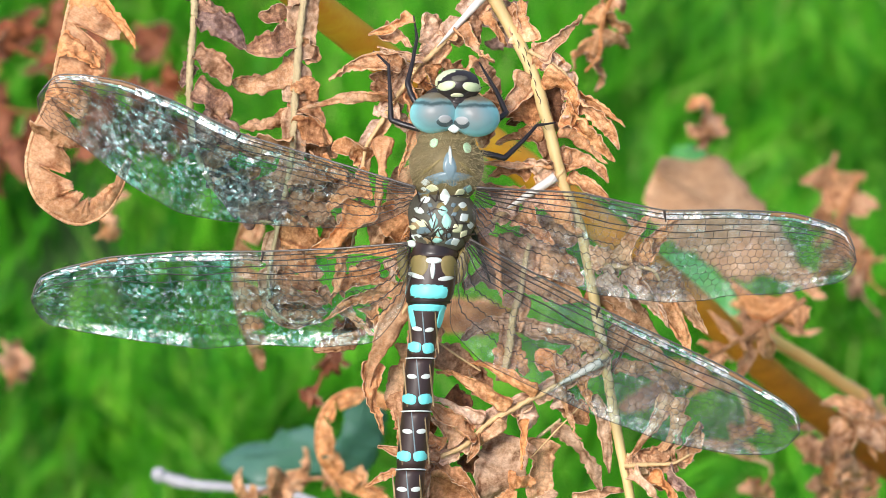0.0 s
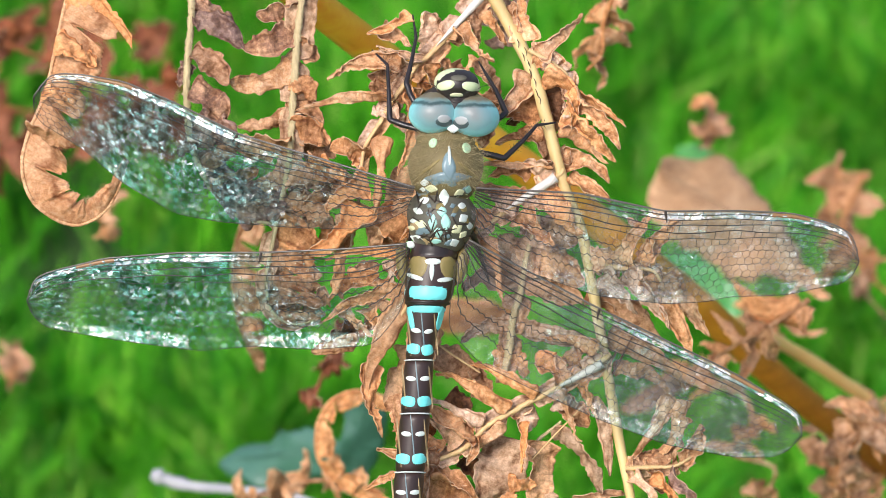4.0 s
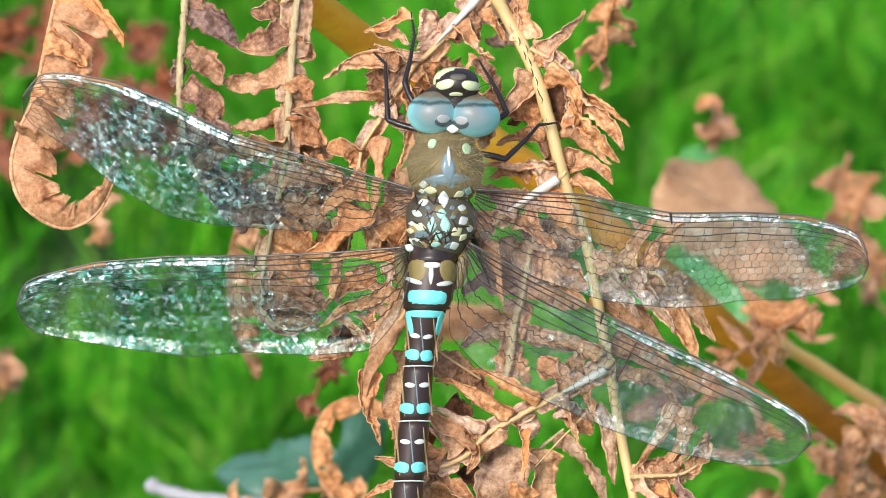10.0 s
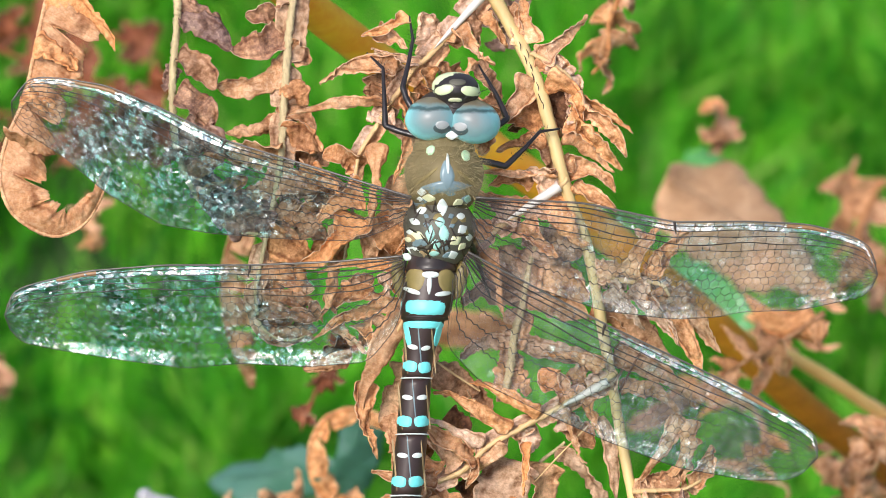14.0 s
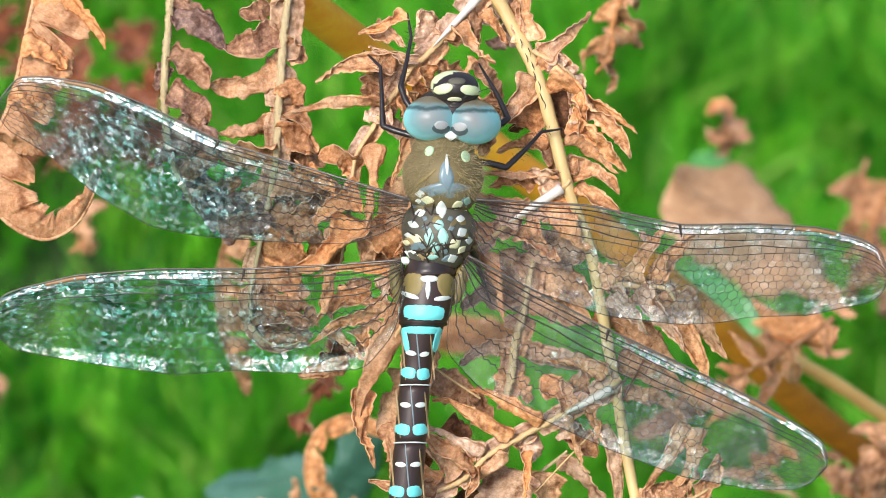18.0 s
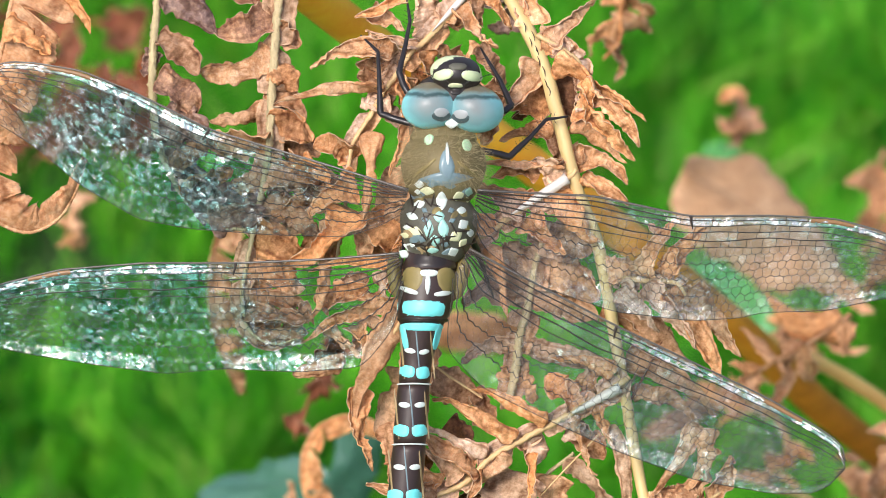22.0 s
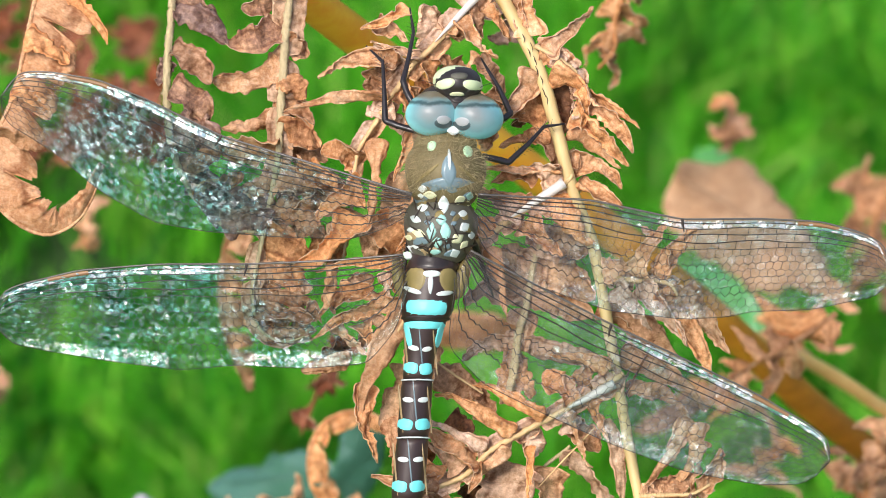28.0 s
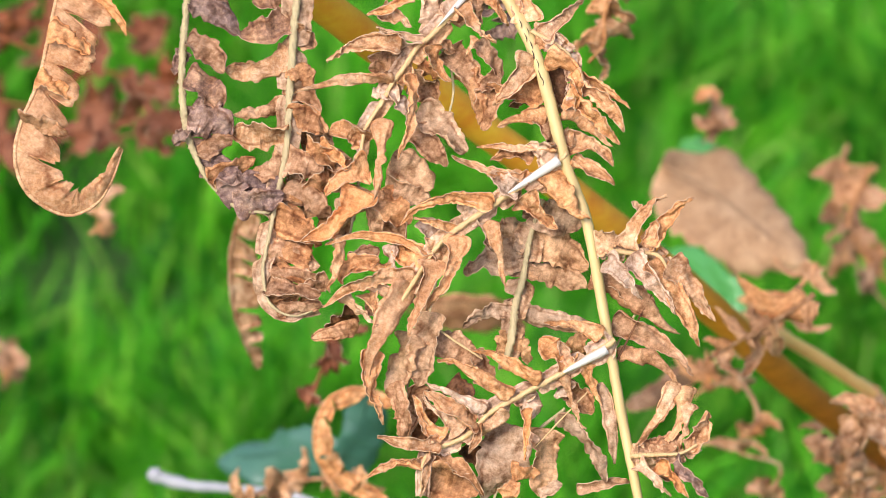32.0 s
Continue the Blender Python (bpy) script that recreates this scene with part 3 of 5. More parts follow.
def next_seed():
    SEED[0] += 1
    return SEED[0]


def pinna(parent, rib, radius, leaves, z=0.0, mat=None, rib_mat=None, rim=None, place=late, label="", depth=2.2, roll=None, n=30, lift=0.55, flat=False, web=None):
    """A leaf branch: its rib as a part of parent, and every leaflet as a piece of that part. leaves: base x, y, tip x, y, width, bend and,
    where it is known, how far it stands forward. flat: broad unrolled leaflets, else narrow ones with rolled margins."""
    mat = mat or FERN
    pts = [place(x, y, z + lift + (q[0] if q else 0)) for x, y, *q in rib]
    r = part("pinna", tube(pts, [k * SPOT * (0.82 if web else 1.0) for k in radius], n * 4, 10, 0.16, next_seed()), rib_mat or RIB_TAN, parent, label)
    for sd, lobes in ((1, 6.5), (-1, 6.0)) if web else ():
        part("leaf_web", ribbon([p - np.array((0, 0, 0.15)) for p in pts], web, sd, lobes, next_seed(), 0.25, -0.45, 0.08, 120, 7, 0.75), [FERN_BUFF if flat else FERN_PALE, rim or RIM], r, "pale leaf web along the rib")
    for row in leaves:
        x0, y0, x1, y1, w, b = row[:6]
        sd = next_seed()
        rng = np.random.default_rng(sd)
        dz = row[6] if len(row) > 6 else 0.0
        m = row[7] if len(row) > 7 else mat
        a, e = place(x0, y0, z + dz + rng.uniform(-0.3, 0.3)), place(x1, y1, z + dz + rng.uniform(-0.6, 0.6) * depth)
        L = np.linalg.norm(e - a)
        wide = w * 0.0566 / L > 0.42 or flat
        rl = rng.choice((-1.0, 1.0), p=(0.75, 0.25)) * rng.uniform(0.9, 1.9) * (0.6 if wide else 1.25) if roll is None else roll * rng.uniform(0.7, 1.3)
        form = (46, 14, 0.6, 1.3, 0.9) if wide else (50, 14, 0.9, 2.0, 0.95)
        part("leaflet", blade(a, e, w * 0.0566 * (1.08 if wide else 1.3), b, rng.uniform(-0.5, 0.9), rl, rng.uniform(-0.6, 0.6), sd, *form), [m, rim or RIM], r)
    return r


# ---- ground and grass ----
def ground_sheet():
    bm = bmesh.new()
    steps = [-600, -60, -8, -2, -0.6, -0.2, 0.2, 0.6, 2, 8, 60, 600]
    grid = [[bm.verts.new((x, y, 0.0)) for x in steps] for y in steps]
    for i in range(len(steps) - 1):
        for j in range(len(steps) - 1):
            bm.faces.new((grid[i][j], grid[i][j + 1], grid[i + 1][j + 1], grid[i + 1][j]))
    me = bpy.data.meshes.new("ground")
    bm.to_mesh(me)
    bm.free()
    me.materials.append(TURF)
    return tagged(new("ground", me), "flat green turf under the grass", "ground", kind="structure")


ground_sheet()


def grass_stuff(name, count, xr, yr, tall, wide, seed, label, core=0.75):
    rng = np.random.default_rng(seed)
    # thick in the middle, thinning out without an edge
    cx, cy, ax, ay = (xr[0] + xr[1]) / 2, (yr[0] + yr[1]) / 2, (xr[1] - xr[0]) / 2, (yr[1] - yr[0]) / 2
    r = np.where(rng.random(count) < core, np.sqrt(rng.random(count)), 0.7 + np.abs(rng.normal(0, 0.8, count)))
    turn = rng.uniform(0, 2 * math.pi, count)
    x, y = cx + ax * r * np.cos(turn), cy + ay * r * np.sin(turn)
    clump = np.array([noise.noise(Vector((a * 30, b * 30, seed))) for a, b in zip(x, y)])
    keep = clump > rng.uniform(-0.8, 0.05, count)
    # grass thinned over dark turf, standing in for shade under the dead bracken
    for gx, gy, ax, ay in ((-0.047, 0.318, 0.022, 0.058), (-0.068, 0.335, 0.02, 0.03), (-0.042, 0.312, 0.02, 0.02), (-0.024, 0.30, 0.012, 0.014), (0.05, 0.275, 0.011, 0.022)):
        keep &= (np.hypot((x - gx) / ax, (y - gy) / ay) > 1) | (rng.random(count) < 0.28)
    if xr[1] > 0.5:
        keep &= np.hypot(x / 0.15, (y - 0.35) / 0.21) > 1
    x, y, clump = x[keep], y[keep], clump[keep]
    m = len(x)
    h = rng.uniform(*tall, m) * (0.85 + 0.5 * clump)
    w = rng.uniform(*wide, m) / 2
    turn = rng.uniform(0, 2 * math.pi, m)
    lean = rng.uniform(0.05, 0.75, m)
    az = rng.uniform(0, 2 * math.pi, m)
    ks = np.array((0.0, 0.35, 0.7, 1.0))
    ws = np.array((0.8, 1.0, 0.7, 0.06))
    cx = x[:, None] + np.cos(az)[:, None] * (lean * h)[:, None] * ks ** 2
    cy = y[:, None] + np.sin(az)[:, None] * (lean * h)[:, None] * ks ** 2
    cz = h[:, None] * ks * (1 - 0.25 * lean[:, None] * ks)
    ox, oy = np.cos(turn)[:, None] * w[:, None] * ws, np.sin(turn)[:, None] * w[:, None] * ws
    a = np.stack((cx - ox, cy - oy, cz), -1)
    b = np.stack((cx + ox, cy + oy, cz), -1)
    V = np.stack((a, b), 2).reshape(-1, 3)
    base = np.arange(m)[:, None] * 8
    quads = np.array([(0, 1, 3, 2), (2, 3, 5, 4), (4, 5, 7, 6)])
    F = (base[:, :, None] + quads[None]).reshape(-1, 4)
    me = bpy.data.meshes.new(name)
    me.from_pydata(V.tolist(), [], F.tolist())
    me.materials.append(GRASS)
    me.polygons.foreach_set("use_smooth", np.ones(len(me.polygons), bool))
    return tagged(new(name, me), label, "grass", kind="stuff")


grass_stuff("grass", 240000, (-0.14, 0.14), (0.15, 0.50), (0.010, 0.032), (0.0007, 0.0016), 3, "dense bright green grass blades on the turf")
grass_stuff("grass", 42000, (-0.8, 0.8), (-0.45, 1.15), (0.025, 0.065), (0.002, 0.0045), 4, "sparser green grass further over the turf", 0.4)
grass_stuff("grass", 36000, (-2.6, 2.6), (-2.2, 3.0), (0.03, 0.07), (0.003, 0.007), 5, "thin scattered green grass far over the turf", 0.7)


# ---- bracken stalk and the dead litter behind ----
def stalk():
    pts = [late(x, y, z) for x, y, z in ((330, -190, -8), (450, -85, -24), (560, 5, -36), (700, 112, -50), (850, 228, -62), (1050, 378, -76), (1250, 545, -92), (1400, 682, -106), (1570, 812, -122), (1900, 1050, -156), (3000, 1800, -262))]
    ob = thing("bracken_stalk", pts[-1], "thick glossy golden-brown bracken stalk leaning out of the grass", "fern stalk")
    part("stem", tube(pts, (1.8, 1.85, 1.8, 1.65, 1.5, 1.5, 1.55, 1.6, 1.9), 60, 14, 0.03, 5), STALK, ob)
    part("side_branch", tube([late(x, y, z) for x, y, z in ((1290, 560, -96), (1390, 605, -110), (1480, 660, -118), (1570, 722, -126), (1760, 850, -146), (1990, 1000, -166))], (0.6, 0.78, 0.82, 0.82, 0.8), 30, 8, 0.05, 6), TWIG, ob, "thin pale orange side branch")


stalk()


def litter(name, rib, z, size, width, seed, mat, label, both=True, count=9, radius=0.35, rim=None, group="dead bracken litter"):
    """A dry leaf branch out behind: rib and alternate leaflets, bent and rolled."""
    rng = np.random.default_rng(seed)
    pts = spline([late(x, y, z + (q[0] if q else 0)) for x, y, *q in rib], 40)
    ob = thing(name, pts[0], label, "dry fern", group)
    p = part("rib", tube(pts, (radius, radius * 0.5), 24, 6, 0.08, seed), mat, ob)
    for i in range(count):
        f = min(0.98, max(0.02, (i + 0.6 + rng.uniform(-0.5, 0.5)) / (count + 0.3)))
        k = int(f * 39)
        t = unit(pts[min(39, k + 1)] - pts[max(0, k - 1)])
        for sgn in ((1, -1) if both else (1,)):
            s = unit(np.cross(t, (0, 0, 1.0))) * sgn
            L = size * (1 - 0.5 * f) * rng.uniform(0.35, 1.4)
            tip = pts[k] + s * L + t * L * rng.uniform(-0.5, 0.9) + np.array((0, 0, rng.uniform(-3, 3)))
            part("leaflet", blade(pts[k], tip, width * rng.uniform(0.5, 1.5), rng.uniform(-0.3, 0.3), rng.uniform(-1, 1), rng.choice((-1, 1)) * rng.uniform(0.5, 1.6), rng.uniform(-0.7, 0.7), seed * 50 + i * 2 + (sgn > 0), 14, 6), [mat, rim or RIM], p)
    return ob


litter("bracken_litter", ((1445, 470), (1390, 540), (1330, 590), (1270, 640), (1215, 690)), -124, 5.2, 2.4, 11, FERN_ORANGE, "crumpled rust-brown dead bracken behind the stalk", count=6)
litter("bracken_litter", ((1300, 660), (1340, 740), (1300, 800), (1380, 830), (1340, 900)), -129, 4.4, 1.8, 12, FERN, "curled rust-brown bracken bits in the grass", count=4)
litter("bracken_litter", ((1580, 700), (1530, 790), (1500, 850), (1480, 920)), -134, 5.0, 2.6, 13, FERN, "crumpled orange-brown dead bracken in the grass", count=7)
litter("bracken_litter", ((1500, 260), (1475, 330), (1490, 420), (1530, 500), (1580, 560)), -186, 4.4, 2.2, 14, FERN_TAN, "faded brown bracken branch beyond the dead leaf", count=5)
litter("bracken_litter", ((1270, 165), (1265, 215), (1262, 260)), -172, 2.6, 2.2, 15, FERN_TAN, "small brown bracken scrap above the dead leaf", count=3)
litter("bracken_litter", ((1095, -40), (1070, 30), (1068, 80), (1040, 115)), -74, 3.6, 2.2, 16, FERN, "tan bracken tip hanging beside the frond", count=4)
litter("bracken_litter", ((-60, 40), (60, 90), (190, 130), (330, 150)), -196, 5.0, 3.0, 17, FERN_RUST, "rust-red dead bracken lying low in the grass", count=6)
litter("bracken_litter", ((-40, 280), (60, 250), (180, 245), (330, 235)), -201, 4.4, 3.0, 18, FERN_RUST, "rust-red dead bracken branch low in the grass", count=7)
litter("bracken_litter", ((-60, 160), (40, 190), (150, 180), (300, 200)), -250, 6.0, 3.4, 29, FERN_RUST, "rust-red dead bracken deep in the grass", count=6)
litter("bracken_litter", ((20, 20), (110, 60), (200, 50), (300, 90)), -240, 5.0, 3.2, 30, FERN_RUST, "rust-red dead bracken deep in the grass", count=6)
litter("bracken_litter", ((230, 120), (250, 170), (280, 210), (330, 240)), -170, 4.0, 3.0, 31, FERN_RUST, "rust-brown dead bracken scrap", count=4)
litter("bracken_litter", ((175, 330), (182, 380), (178, 420)), -144, 2.2, 2.0, 19, FERN, "tan bracken scrap over the grass", count=3)
litter("bracken_litter", ((620, 560), (575, 640), (545, 720)), -112, 2.6, 2.0, 22, FERN_RUST, "dark brown bracken stem hanging behind the frond", count=4)
litter("bracken_litter", ((-10, 600), (20, 640), (5, 690)), -205, 2.4, 1.8, 23, FERN_TAN, "tan scrap in the grass", count=3)
litter("bracken_litter", ((420, 890), (560, 850), (680, 870)), -104, 3.4, 2.6, 24, FERN, "brown bracken branch low behind the frond", count=6)
litter("bracken_litter", ((850, -30), (880, 20), (905, 60)), -29, 3.4, 2.0, 25, FERN_PURPLE, "grey-brown bracken scrap behind the frond top", count=4)


def hanging_branch(rib, widths, side, lobes, seed, mat, label):
    pts = [late(*p) for p in rib]
    ob = thing("bracken_litter", pts[0], label, "dry fern", "dead bracken litter")
    r = part("rib", tube(pts, (0.32, 0.28, 0.15), 30, 6, 0.1, seed), mat, ob)
    part("leaf_web", ribbon(pts, widths, side, lobes, seed, 0.4, 0.5, 0.1, 110, 7, 0.85), [mat, RIM], r, "row of joined dry leaflets")


hanging_branch(((452, 330, -84), (420, 395, -88), (406, 460, -92), (410, 540, -96), (430, 605, -100), (452, 655, -104)), (2.4, 3.0, 3.2, 2.8, 2.2, 0.8), -1, 8, 81, FERN, "narrow tan-brown bracken branch hanging down")
hanging_branch(((700, 715, -84), (640, 690, -84), (585, 705, -84), (556, 755, -84), (562, 820, -84), (610, 868, -84), (680, 905, -84)), (1.0, 2.2, 1.7, 2.3, 1.5, 2.0, 1.0), -1, 7, 82, FERN, "curled tan bracken branch bent into a hook")


def broad_leaf(name, outline_len, base, tip, width, mat, label, seed, roll=0.35, stalk_mat=TWIG, teeth=0.0, tipform=0.5, neck=0.3, group=""):
    a, e = late(*base), late(*tip)
    ob = thing(name, a, label, "leaf", group)
    V, F, U, M = blade(a, e, width, 0.04, 1.2, roll, 0.1, seed, 28, 14, tipform, neck, 0.7, 0.14)
    part("leaf_blade", (V, F, U, M), [mat, mat], ob)
    c = spline([a - (e - a) * 0.12, a, (a + e) / 2 + np.array((0, 0, 1.35)), e], 20)
    part("midrib", tube(c, (0.2, 0.16, 0.06), 20, 6, 0.03, seed), mat, ob)
    return ob


def serrated_leaf():
    """The fallen leaf: broad at its stalk end, coarse teeth along the free margin."""
    upper = spline([late(x, y, z) for x, y, z in ((1172, 282, -166), (1186, 268, -168), (1240, 276, -171), (1284, 266, -172), (1335, 318, -168), (1395, 392, -161), (1428, 450, -157), (1436, 492, -155))], 40)
    lower = spline([late(x, y, z) for x, y, z in ((1172, 284, -166), (1150, 352, -163), (1192, 418, -160), (1248, 452, -158), (1312, 494, -156), (1375, 484, -155), (1436, 494, -155))], 40)
    a, d, c = upper[0], lower[12], upper[-1]
    ob = thing("dead_leaf", (a + c) / 2, "large flat tan dead leaf with a toothed edge on the grass", "leaf")
    n = 39
    V, F = [], []
    for i in range(n + 1):
        f = i / n
        tooth = ((i % 4) / 3 - 0.5) * 1.0 * math.sin(math.pi * f) ** 0.5
        q = lower[i] + np.array((-0.25, -1.0, 0)) * tooth
        up = upper[i] + np.array((0.5, 0.5, 0)) * ((i % 5) / 4 - 0.5) * 0.7 * (f > 0.35)
        for j in range(9):
            g = j / 8
            V.append(up * (1 - g) + q * g + np.array((0, 0, 1.6 * math.sin(math.pi * g) + 0.7 * math.sin(9 * f + 3 * g))))
    for i in range(n):
        for j in range(8):
            k = i * 9 + j
            F.append((k, k + 9, k + 10, k + 1))
    V = np.array(V)
    N = len(V)
    G = F + [tuple(x + N for x in reversed(f)) for f in F]
    ring = [i * 9 for i in range(n + 1)] + [n * 9 + j for j in range(1, 9)] + [i * 9 + 8 for i in range(n - 1, -1, -1)] + [j for j in range(7, 0, -1)]
    for k in range(len(ring)):
        p, q = ring[k], ring[(k + 1) % len(ring)]
        G.append((q, p, p + N, q + N))
    W = np.vstack((V, V - np.array((0, 0, 0.16))))
    uv = (W[:, :2] - W[:, :2].min(0)) * 0.12
    part("leaf_blade", (W, G, uv), DEAD_LEAF, ob)
    part("midrib", tube([a + (d - a) * 0.12 + np.array((0, 0, 0.6)), (a + d + c) / 3 + np.array((1.5, 2, 2.0)), c], (0.2, 0.14, 0.08), 20, 6, 0.03, 9), DEAD_LEAF, ob)


serrated_leaf()
broad_leaf("green_leaf", 0, (600, 790, -148), (380, 815, -158), 6.4, BLUE_LEAF, "dull blue-green oval leaf low in the grass", 31)
broad_leaf("green_leaf", 0, (650, 700, -128), (610, 860, -138), 5.0, BLUE_LEAF, "dull blue-green leaf behind a curled bracken branch", 32)
litter("bracken_litter", ((1540, 300), (1500, 400), (1545, 480), (1590, 520)), -170, 5.0, 2.4, 27, FERN_TAN, "dull brown bracken in the grass", count=4)
litter("bracken_litter", ((1600, 745), (1545, 765), (1500, 800), (1500, 860)), -122, 5.5, 3.4, 28, FERN, "crumpled pale orange bracken in the grass", count=7)
litter("bracken_litter", ((1440, 525), (1390, 560), (1320, 600), (1250, 640)), -82, 5.4, 2.4, 91, FERN_ORANGE, "crumpled rust-brown dead bracken hiding the stalk", count=4)
litter("bracken_litter", ((1560, 740), (1510, 790), (1500, 850), (1540, 900)), -92, 4.4, 2.8, 94, FERN, "crumpled pale brown bracken before the stalk", count=5)
broad_leaf("green_leaf", 0, (1180, 450, -158), (1320, 570, -148), 4.6, BRIGHT_LEAF, "fresh green leaf beside the stalk", 33)
broad_leaf("green_leaf", 0, (1200, 275, -219), (1270, 262, -219), 2.6, BRIGHT_LEAF, "small fresh green leaf behind the dead leaf", 34)
broad_leaf("dead_leaf", 0, (740, 555, -158), (930, 580, -168), 4.6, FERN_TAN, "grey-brown dead leaf lying deep behind the frond", 35)
broad_leaf("dead_leaf", 0, (1230, 650, -163), (1100, 720, -153), 3.0, FERN_TAN, "grey-brown dead leaf strip behind the frond", 36)


def grey_twig():
    pts = [late(x, y, z) for x, y, z in ((268, 845, -140), (330, 860, -140), (420, 868, -140), (520, 880, -138), (640, 930, -136))]
    ob = thing("twig", pts[0], "short grey-brown twig lying in the grass", "twig")
    part("bark", tube(pts, (0.75, 0.5, 0.4, 0.35), 26, 8, 0.12, 41), TWIG_GREY, ob)
    part("bud", tube([pts[0] + np.array((-0.5, 0.5, 0)), pts[0] + np.array((0.9, -0.2, 0))], (0.5, 1.0, 0.7), 8, 8, 0.1, 42), TWIG_GREY, ob)


grey_twig()

# ---- the main frond ----
frond = thing("bracken_frond", late(895, 0), "dry orange-tan bracken frond with curled leaflets and a straw-yellow stem", "fern frond", "bracken fronds")
cam.data.dof.focus_object = frond
rachis_pts = [late(*p) for p in ((330, -195, -6), (560, -215, -4), (770, -160, -1), (850, -75, 0), (897, 0, 0), (945, 95, 0.4), (976, 200, 0.6), (1002, 300, 0.5), (1035, 388, 0.2), (1060, 520, 0), (1078, 625, 0), (1098, 740, 0), (1122, 860, 0), (1150, 1000, -1), (1200, 1200, -4))]
part("rachis", tube(rachis_pts, (0.8, 0.75, 0.72, 0.72, 0.68, 0.62, 0.56, 0.54, 0.52, 0.5, 0.5, 0.45), 120, 10, 0.05, 50), STRAW, frond, "straw-yellow main stem")
for k, (x, y) in enumerate(((918, 38), (927, 62), (936, 74), (940, 92), (948, 108), (951, 128), (957, 140), (931, 52))):
    p = late(x, y, 1.15)
    part("crack", tube([p, p + np.array((0.2, -0.45, 0.04)), p + np.array((0.15 + 0.1 * (k % 3), -0.9, 0.02))], (0.02, 0.055, 0.02), 8, 5, 0.3, 60 + k), CRACK, frond, "dark crack in the stem")
for x, y, x1, y1, w in ((866, -50, 772, 52, 9), (988, 287, 895, 347, 10.5), (1072, 622, 985, 668, 9.5)):
    part("rib_base", tube([late(x, y, 1.3), late((x + x1) / 2, (y + y1) / 2, 1.32), late(x1, y1, 1.25)], (w * 0.050, w * 0.044, w * 0.030, w * 0.004), 14, 8, 0.04, x), STRAW_PALE, frond, "shiny white base of a leaf branch")

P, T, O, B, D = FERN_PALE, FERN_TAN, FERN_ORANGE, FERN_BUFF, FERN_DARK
# the uppermost branch
pinna(frond, ((876, -68), (832, -14), (800, 24), (760, 66), (735, 88), (710, 126), (690, 152), (672, 186), (655, 212), (640, 240), (633, 292)), (6, 6.5, 6.5, 6, 5.5, 5, 4.5, 3), (
    (728, -4, 644, 28, 20, 0.06, 0.6), (672, 20, 726, 48, 24, 0, -0.4), (708, 82, 572, 108, 27, -0.10, 0.8), (740, 92, 668, 60, 52, 0, 0.1, P), (750, 72, 662, 50, 13, 0.05, 0.5, P), (692, 150, 514, 174, 21, -0.09, 1.0),
    (702, 160, 652, 172, 38, 0, 0.2, P), (690, 158, 722, 208, 34, 0, 0.1, P), (772, 56, 754, -12, 50, 0, 0.1, P), (795, 42, 828, 4, 42, 0, 0.1, P)), 0.3, web=(1.3, 1.4, 1.2, 1.3, 1.0, 0.7), place=trace)
pinna(frond, ((735, 90), (722, 120), (705, 150), (690, 190)), (3, 3, 3, 2), (
    (718, 134, 702, 288, 22, 0.09, 1.2, O), (670, 214, 655, 362, 26, 0.03, 1.4, O), (756, 84, 796, 150, 26, -0.08, 0.7), (816, 12, 876, 80, 25, -0.10, 0.8), (840, -22, 850, 46, 22, 0, -0.2, T), (862, -12, 899, 50, 22, 0, 0.0), (840, 68, 821, 106, 13, 0, 0.5),
    (765, 74, 802, 94, 26, 0, -0.9, T), (725, 128, 770, 190, 50, 0, -0.9, T), (735, 126, 786, 140, 38, 0, -1.1, T)), 0.1, lift=-0.7, place=trace)
pinna(frond, ((760, 70), (790, 110), (800, 170), (780, 250)), (2, 2, 2, 2), (
    (720, 112, 648, 100, 44, 0, 0.4, T), (706, 120, 648, 124, 30, 0, 0.2, T), (790, 88, 852, 160, 44, 0, -0.2, T), (815, 124, 848, 226, 46, 0.04, -0.7, T), (846, 74, 890, 142, 26, 0, 0.4, T), (886, 138, 838, 166, 28, 0, 0.2, T), (872, 150, 850, 236, 46, 0, -0.8, T),
    (736, 198, 820, 278, 58, 0.03, -0.2, B), (728, 230, 788, 300, 40, 0, 0.3), (688, 286, 766, 338, 56, 0.03, 0, B), (678, 332, 760, 364, 42, 0, -0.2, B)), -1.4, FERN_TAN, GREY_RIB, lift=-0.7, place=trace, depth=1.0, flat=True)
pinna(frond, ((650, 230), (640, 290), (628, 340), (615, 420)), (3, 3, 3, 2), (
    (642, 258, 578, 244, 40, -0.25, 0.5), (592, 292, 538, 244, 32, 0.1, 0.2, T), (648, 298, 570, 354, 36, -0.08, 0.9, O), (638, 344, 526, 434, 44, 0.13, 0.8, O), (622, 298, 566, 302, 24, 0, 0, T), (560, 262, 612, 305, 22, 0.05, 0.3),
    (632, 336, 598, 428, 56, 0, -0.4, B), (650, 344, 664, 424, 40, 0, -0.5, B), (580, 318, 538, 346, 48, 0, -0.6, T), (664, 348, 722, 404, 54, 0, -0.8, T), (690, 380, 716, 442, 56, 0, -1.2, T), (610, 280, 560, 330, 40, 0, -0.8, T)), -0.3, FERN, GREY_RIB, lift=-0.7, place=trace)
